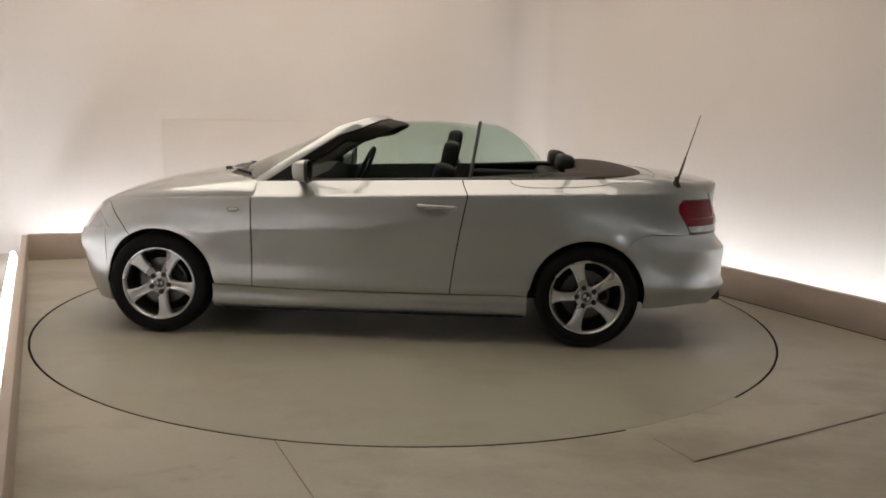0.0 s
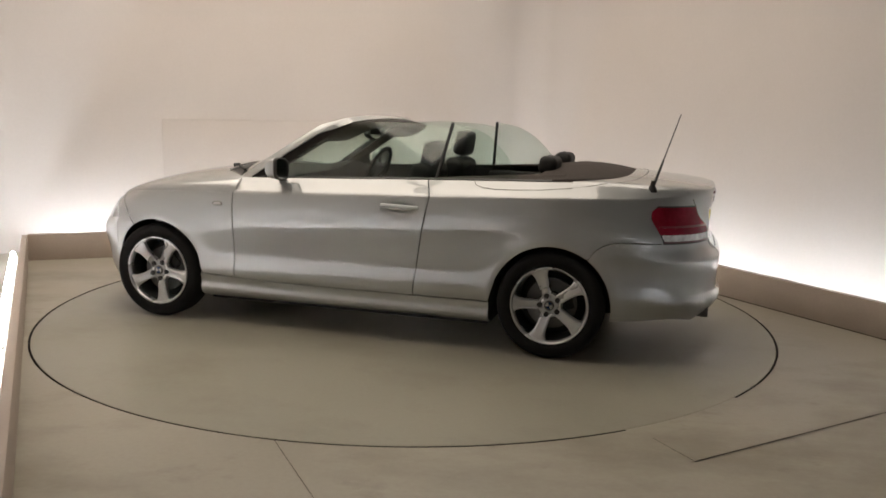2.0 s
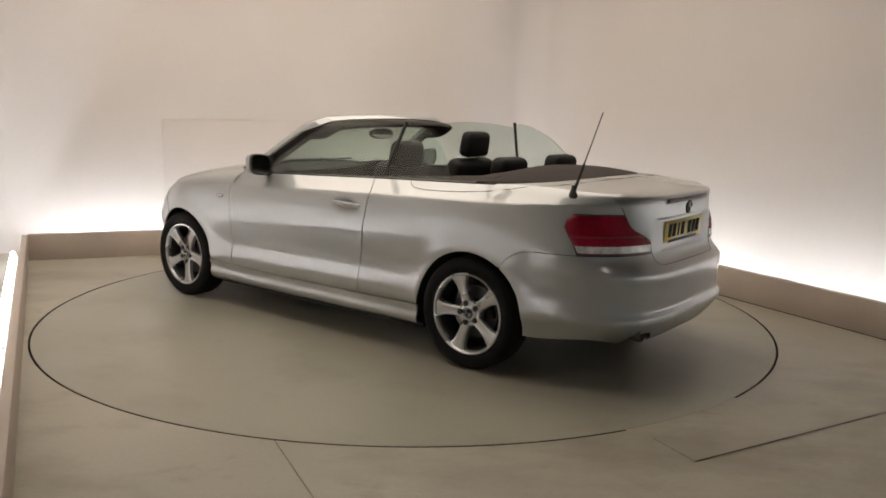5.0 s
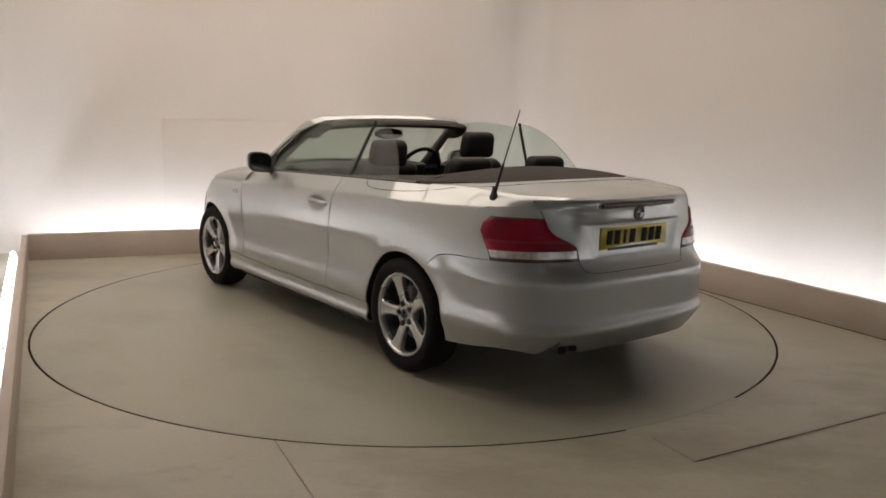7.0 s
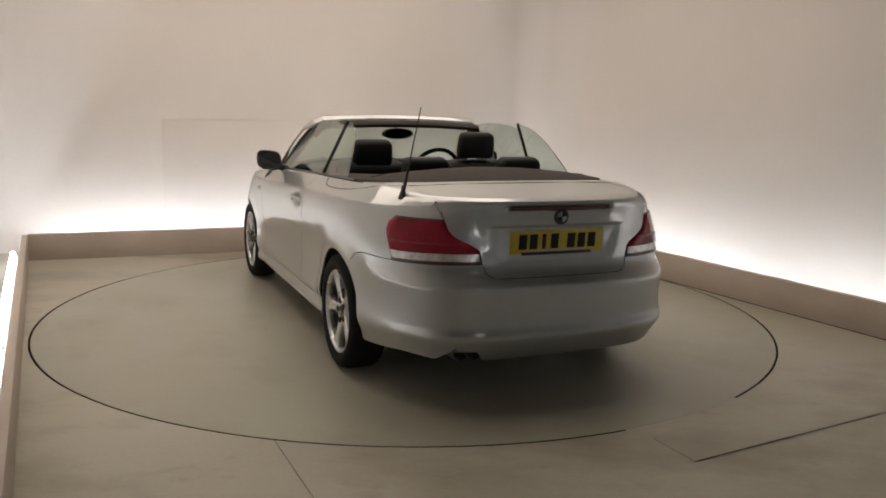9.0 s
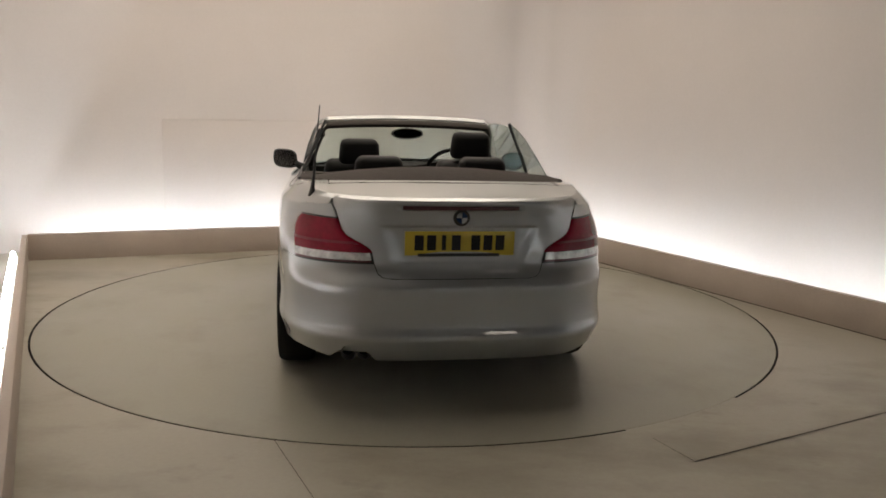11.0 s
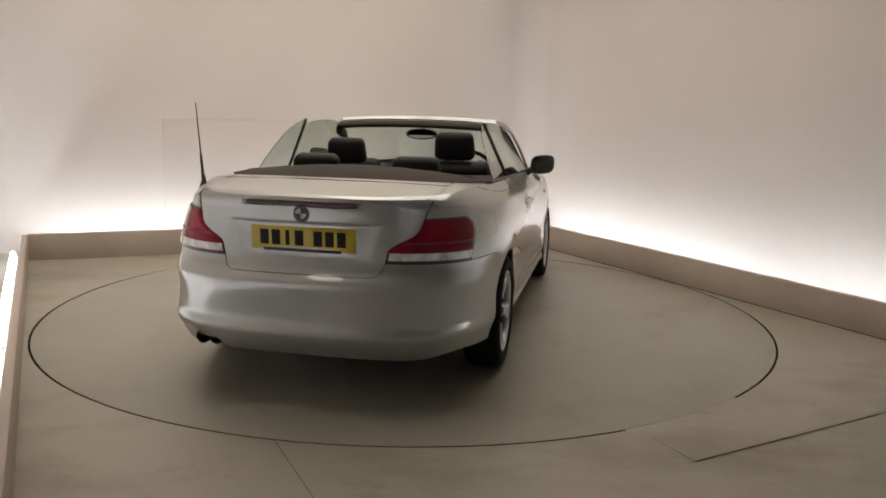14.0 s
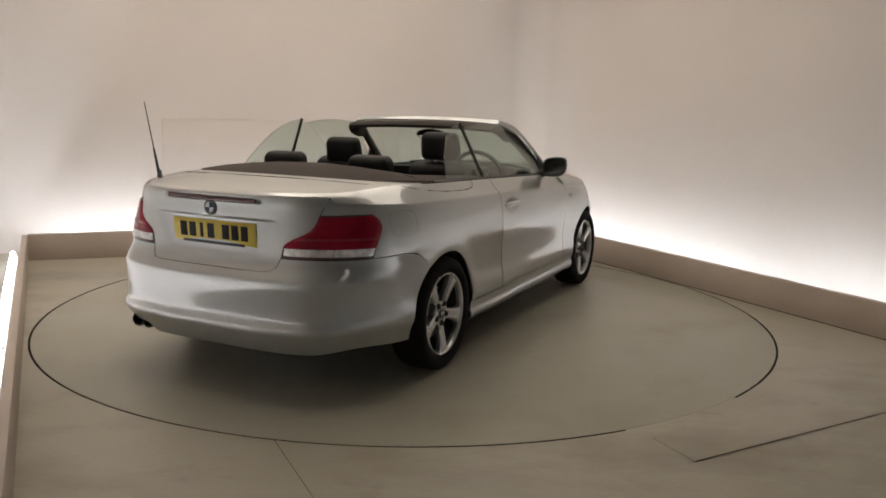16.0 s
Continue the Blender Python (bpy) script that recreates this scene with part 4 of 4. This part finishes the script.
# side glass, door mirrors
for side in (1, -1):
    def glass_y(z):
        return 0.752 - (z - 1.0) * 0.45

    def fdoorglass(s, v):
        top = 1.345 - 0.03 * (2 * s - 1) ** 2
        x_top, x_low = lerp(-0.640, 0.105, s), lerp(-0.585, 0.60, s)
        lo = belt_z(x_low) - 0.03
        z = lerp(lo, top - (0.02 if s > 0.97 else 0), v)
        x = lerp(x_low, x_top, v)
        return Vector((x, side * glass_y(z), z))
    g = part("door_glass", sheet(fdoorglass, span(0, 1, 16), span(0, 1, 8), 0.004, flip=side < 0), M_GLASS, car, "raised tinted door window")
    g.visible_shadow = False

    def fquarter(s, v):
        x = lerp(-1.105, -0.655, s)
        k = (x + 0.655) / -0.45
        top = 1.345 - 0.045 * k - 0.265 * max(0, k) ** 2.6
        lo = belt_z(x) - 0.03
        z = lerp(lo, max(top, lo + 0.002), v)
        return Vector((x + 0.055 * (1 - v) * s, side * glass_y(z), z))
    g = part("quarter_glass", sheet(fquarter, span(0, 1, 16), span(0, 1, 8), 0.004, flip=side < 0), M_GLASS, car, "raised rear quarter window with a curved edge")
    g.visible_shadow = False
    bm = bmesh.new()
    pts = [Vector((lerp(-0.592, -0.648, k), side * glass_y(lerp(0.99, 1.348, k)), lerp(0.99, 1.348, k))) for k in span(0, 1, 5)]
    tube(bm, pts, 0.011, 8)
    part("window_post", bm, M_BLACK, car, "black rubber edge between the side windows")

    dm = tagged(new("door_mirror"), "silver door mirror with black edges")
    dm.parent = car
    dm.matrix_basis = Matrix.Translation((0.415, side * 0.885, 1.043))
    bm = bmesh.new()
    n, k = 16, 10
    rows = []
    for j in range(k + 1):
        a = math.pi / 2 * j / k
        rr, x = math.cos(a) ** 0.6, math.sin(a) * 0.085
        rows.append([bm.verts.new((x - 0.03, 0.088 * rr * math.copysign(abs(math.cos(t)) ** 0.62, math.cos(t)), 0.070 * rr * math.copysign(abs(math.sin(t)) ** 0.62, math.sin(t)) + 0.012 * math.cos(t) * side)) for t in [2 * math.pi * i / n for i in range(n)]])
    for a, b in zip(rows[:-1], rows[1:-1]):
        for i in range(n):
            bm.faces.new((a[i], a[(i + 1) % n], b[(i + 1) % n], b[i]))
    bm.faces.new(rows[-2])
    bmesh.ops.recalc_face_normals(bm, faces=bm.faces)
    part("mirror_shell", bm, M_PAINT, dm, "silver rounded mirror shell")
    bm = bmesh.new()
    rim = lambda q, x: [bm.verts.new((x, 0.088 * q * math.copysign(abs(math.cos(t)) ** 0.62, math.cos(t)), 0.070 * q * math.copysign(abs(math.sin(t)) ** 0.62, math.sin(t)) + 0.012 * math.cos(t) * side)) for t in [2 * math.pi * i / n for i in range(n)]]
    loops = [rim(1.0, -0.03), rim(1.02, -0.042), rim(0.97, -0.050), rim(0.90, -0.049), rim(0.88, -0.036)]
    for a, b in zip(loops, loops[1:]):
        for i in range(n):
            bm.faces.new((a[i], a[(i + 1) % n], b[(i + 1) % n], b[i]))
    part("mirror_rim", bm, M_BLACK, dm, "black plastic rim")
    bm = bmesh.new()
    ring = rim(0.90, -0.040)
    bm.faces.new(ring)
    bmesh.ops.solidify(bm, geom=bm.faces[:], thickness=0.003)
    part("mirror_pane", bm, M_MIRROR, dm, "mirror glass")
    bm = bmesh.new()
    tube(bm, [(0.02, -side * 0.15, -0.075), (0.02, -side * 0.11, -0.06), (0.01, -side * 0.06, -0.035)], 0.028, 10, [0.03, 0.026, 0.024])
    part("mirror_arm", bm, M_BLACK, dm, "black mirror arm")
    bm = bmesh.new()
    tri = [(0.70, 0.752, 0.955), (0.44, 0.756, 0.985), (0.44, 0.715, 1.125)]
    vs = [bm.verts.new((x, side * y, z)) for x, y, z in tri]
    f = bm.faces.new(vs)
    bmesh.ops.solidify(bm, geom=[f], thickness=0.012)
    part("mirror_triangle", bm, M_BLACK, car, "black triangle at the foot of the pillar")

# aerial
aerial = tagged(new("aerial"), "thin black whip aerial on a cone foot")
aerial.parent = car
bm = bmesh.new()
lathe(bm, [(0.0, 0.0), (0.030, 0.0), (0.026, 0.012), (0.013, 0.045), (0.009, 0.07), (0.0, 0.07)], 16, Matrix.Translation((-1.862, 0.685, 0.992)) @ pose(0, 0, 0, 90, 0, 0) @ Matrix.Diagonal((1.05, 0.95, 0.8, 1)), close=False)
part("foot", bm, M_BLACK, aerial)
bm = bmesh.new()
A0, A1 = Vector((-1.868, 0.684, 1.03)), Vector((-1.990, 0.650, 1.432))
tube(bm, [A0.lerp(A1, k) for k in (0, 0.12, 0.35, 0.37, 0.7, 1)], 0.004, 8, [0.009, 0.008, 0.006, 0.0034, 0.003, 0.0026])
part("rod", bm, M_BLACK, aerial)

# folded roof cover
def fcover(s, v):
    """A domed lid: straight in front, round behind."""
    a = math.pi * s
    rx, ry = 0.53, 0.750
    x0 = -1.20
    k = 1 - v
    cx, cy = math.copysign(abs(math.cos(a)) ** 0.62, math.cos(a)), math.sin(a) ** 0.75
    edge = 1.040 + 0.016 * cy - (0.03 if v < 0 else 0)
    x = x0 - rx * cy * k
    return Vector((x, ry * cx * k, edge + 0.058 * (1 - k ** 2.6) * smooth(-0.9, -1.42, x)))


bm = sheet(fcover, span(0, 1, 41), [-0.015, 0, 0.03, 0.08, 0.15, 0.25, 0.4, 0.6, 0.8, 0.999], 0.02)
cover = part("roof_cover", bm, M_CLOTH, car, "folded fabric roof under a dark grey brown cover", sharp=60)
for side in (1, -1):
    def farm(s, v):
        x = lerp(-1.36, -0.60, s)
        z = belt_z(x) + 0.012 + 0.026 * (1 - s) * smooth(0, 0.55, v)
        return Vector((x, side * (half_width(x, belt_z(x)) - 0.02 - lerp(0.20, 0.06, s) * v), z))
    part("cover_flap", sheet(farm, span(0, 1, 12), span(0, 1, 6), 0.012, flip=side < 0), M_CLOTH, cover)

# cabin
def panel(name, lo, hi, mat, bevel, label="", parent=car, m=None):
    bm = bmesh.new()
    box(bm, lo, hi, bevel, m, 3)
    return part(name, bm, mat, parent, label)


panel("cabin_floor", (-1.0, -0.70, 0.60), (0.80, 0.70, 0.64), M_UNDER, 0.01)
for side in (1, -1):
    def ftrim(s, v):
        x = lerp(-1.2, 0.70, s)
        z = lerp(0.60, belt_z(x) + 0.002, v)
        return Vector((x, side * (half_width(x, belt_z(x)) - 0.03 - 0.07 * (1 - v)), z))
    part("door_lining", sheet(ftrim, span(0, 1, 20), span(0, 1, 5), 0.02, flip=side > 0), M_LEATHER, car, "black door lining")


def fdash(s, v):
    y = lerp(-0.70, 0.70, s)
    bow = 1 - (y / 0.735) ** 2
    x = lerp(0.73 + 0.18 * bow, 0.38, v)
    hood = 0.045 * math.exp(-((y + 0.36) / 0.2) ** 2) * smooth(0.45, 0.85, v)
    z = lerp(0.96 + 0.045 * bow, 0.985, v) + hood
    if v > 0.93:
        z -= 0.16
    return Vector((x, y, z))


part("dashboard", sheet(fdash, span(0, 1, 36), [0, 0.2, 0.4, 0.55, 0.7, 0.8, 0.88, 0.93, 0.96, 1.0], 0.03), M_LEATHER, car, "black moulded dashboard", sharp=60)

wheel_s = tagged(new("steering_wheel"), "black three-spoke steering wheel")
wheel_s.parent = car
wheel_s.matrix_basis = pose(0.22, -0.36, 0.965, 0, -24, 0)
bm = bmesh.new()
ring = [Vector((0, 0.185 * math.cos(a), 0.185 * math.sin(a))) for a in span(0, 2 * math.pi, 41)]
tube(bm, ring, 0.015, 10)
part("rim", bm, M_LEATHER, wheel_s)
bm = bmesh.new()
box(bm, (0.0, -0.07, -0.06), (0.05, 0.07, 0.05), 0.02, seg=3)
part("boss", bm, M_BLACK, wheel_s)
for lo, hi in (((0.01, 0.05, -0.02), (0.03, 0.18, 0.02)), ((0.01, -0.18, -0.02), (0.03, -0.05, 0.02)), ((0.01, -0.02, -0.18), (0.03, 0.02, -0.05))):
    bm = bmesh.new()
    box(bm, lo, hi, 0.006)
    part("spoke", bm, M_BLACK, wheel_s)


def cushion(w, d, h, bev):
    bm = bmesh.new()
    box(bm, (-d / 2, -w / 2, 0), (d / 2, w / 2, h), bev, seg=4)
    for v in bm.verts:
        v.co.x *= 1 + 0.12 * (1 - (2 * v.co.y / w) ** 2) * (1 if v.co.x > 0 else 0.4)
        v.co.y *= 1 - 0.10 * smooth(0.5, 1.0, v.co.z / h)
    return bm


def front_seat(y, lift):
    seat = tagged(new("front_seat"), "black leather front seat with a headrest")
    seat.parent = car
    seat.matrix_basis = pose(-0.07, y, 0.62)
    part("seat_cushion", cushion(0.50, 0.50, 0.16, 0.05), M_LEATHER, seat)
    b = part("backrest", cushion(0.50, 0.14, 0.475, 0.055), M_LEATHER, seat)
    b.matrix_basis = pose(-0.22, 0, 0.02, 0, -20, 0)
    h = part("headrest", cushion(0.272, 0.10, 0.180, 0.040), M_LEATHER, seat)
    h.matrix_basis = pose(-0.375, 0, 0.430 + lift, 0, -10, 0)
    for yy in (-0.06, 0.06):
        bm = bmesh.new()
        tube(bm, [(-0.37, yy, 0.40 + lift), (-0.39, yy, 0.50 + lift)], 0.007, 8)
        part("headrest_post", bm, M_STEEL, seat)


front_seat(0.375, 0.0)
front_seat(-0.375, 0.055)
rear = tagged(new("rear_seat"), "black leather rear bench with two headrests")
rear.parent = car
b = part("bench", cushion(1.15, 0.45, 0.16, 0.05), M_LEATHER, rear)
b.matrix_basis = pose(-0.80, 0, 0.60)
b = part("backrest", cushion(1.15, 0.14, 0.47, 0.05), M_LEATHER, rear)
b.matrix_basis = pose(-1.05, 0, 0.57, 0, -12, 0)
for y in (0.305, -0.30):
    h = part("headrest", cushion(0.28, 0.11, 0.112, 0.036), M_LEATHER, rear, "rounded black headrest")
    h.matrix_basis = pose(-1.205, y, 1.045, 0, -8, 0)
for side in (1, -1):
    panel("side_shelf", (-1.15, min(side * 0.55, side * 0.72), 0.90), (-0.60, max(side * 0.55, side * 0.72), 0.985), M_LEATHER, 0.02)

panel("rear_shelf", (-1.40, -0.70, 0.92), (-1.12, 0.70, 1.020), M_UNDER, 0.02, "black lining behind the rear bench")

# shut line of the roof lid
for side in (1, -1):
    pts = []
    for x, drop in ((-0.84, 0.0), (-0.855, 0.022), (-0.90, 0.038), (-0.98, 0.046), (-1.10, 0.047), (-1.25, 0.044), (-1.40, 0.034), (-1.52, 0.020), (-1.60, 0.006)):
        z = belt_z(x) - drop
        pts.append((x, side * (half_width(x, z) + 0.0003), z + 0.0003))
    for x, y in ((-1.68, 0.70), (-1.74, 0.60), (-1.775, 0.45), (-1.795, 0.2), (-1.80, 0.0)):
        yb = half_width(x, belt_z(x))
        pts.append((x, side * y, deck_z(x) - (deck_z(x) - belt_z(x)) * min(1.0, y / yb) ** 3 + 0.0003))
    bm = bmesh.new()
    tube(bm, pts, 0.0022, 6)
    part("lid_seam", bm, M_LINING, car, "thin dark shut line of the roof lid")

# ---- motion ----
YAW0, YAW_RATE = 175.153, -7.0965
OFF = (0.1786, 0.0201)


def motions():
    times = [0.5 * k for k in range(33)]
    rows = []
    for t in times:
        m = pose(0, 0, 0, 0, 0, YAW0 + YAW_RATE * t)
        rows.append((t, m @ Matrix.Translation((*OFF, 0.0))))
    walk(car, rows)
    walk(turntable, [(t, pose(0, 0, 0, 0, 0, YAW0 + YAW_RATE * t)) for t in times])


motions()
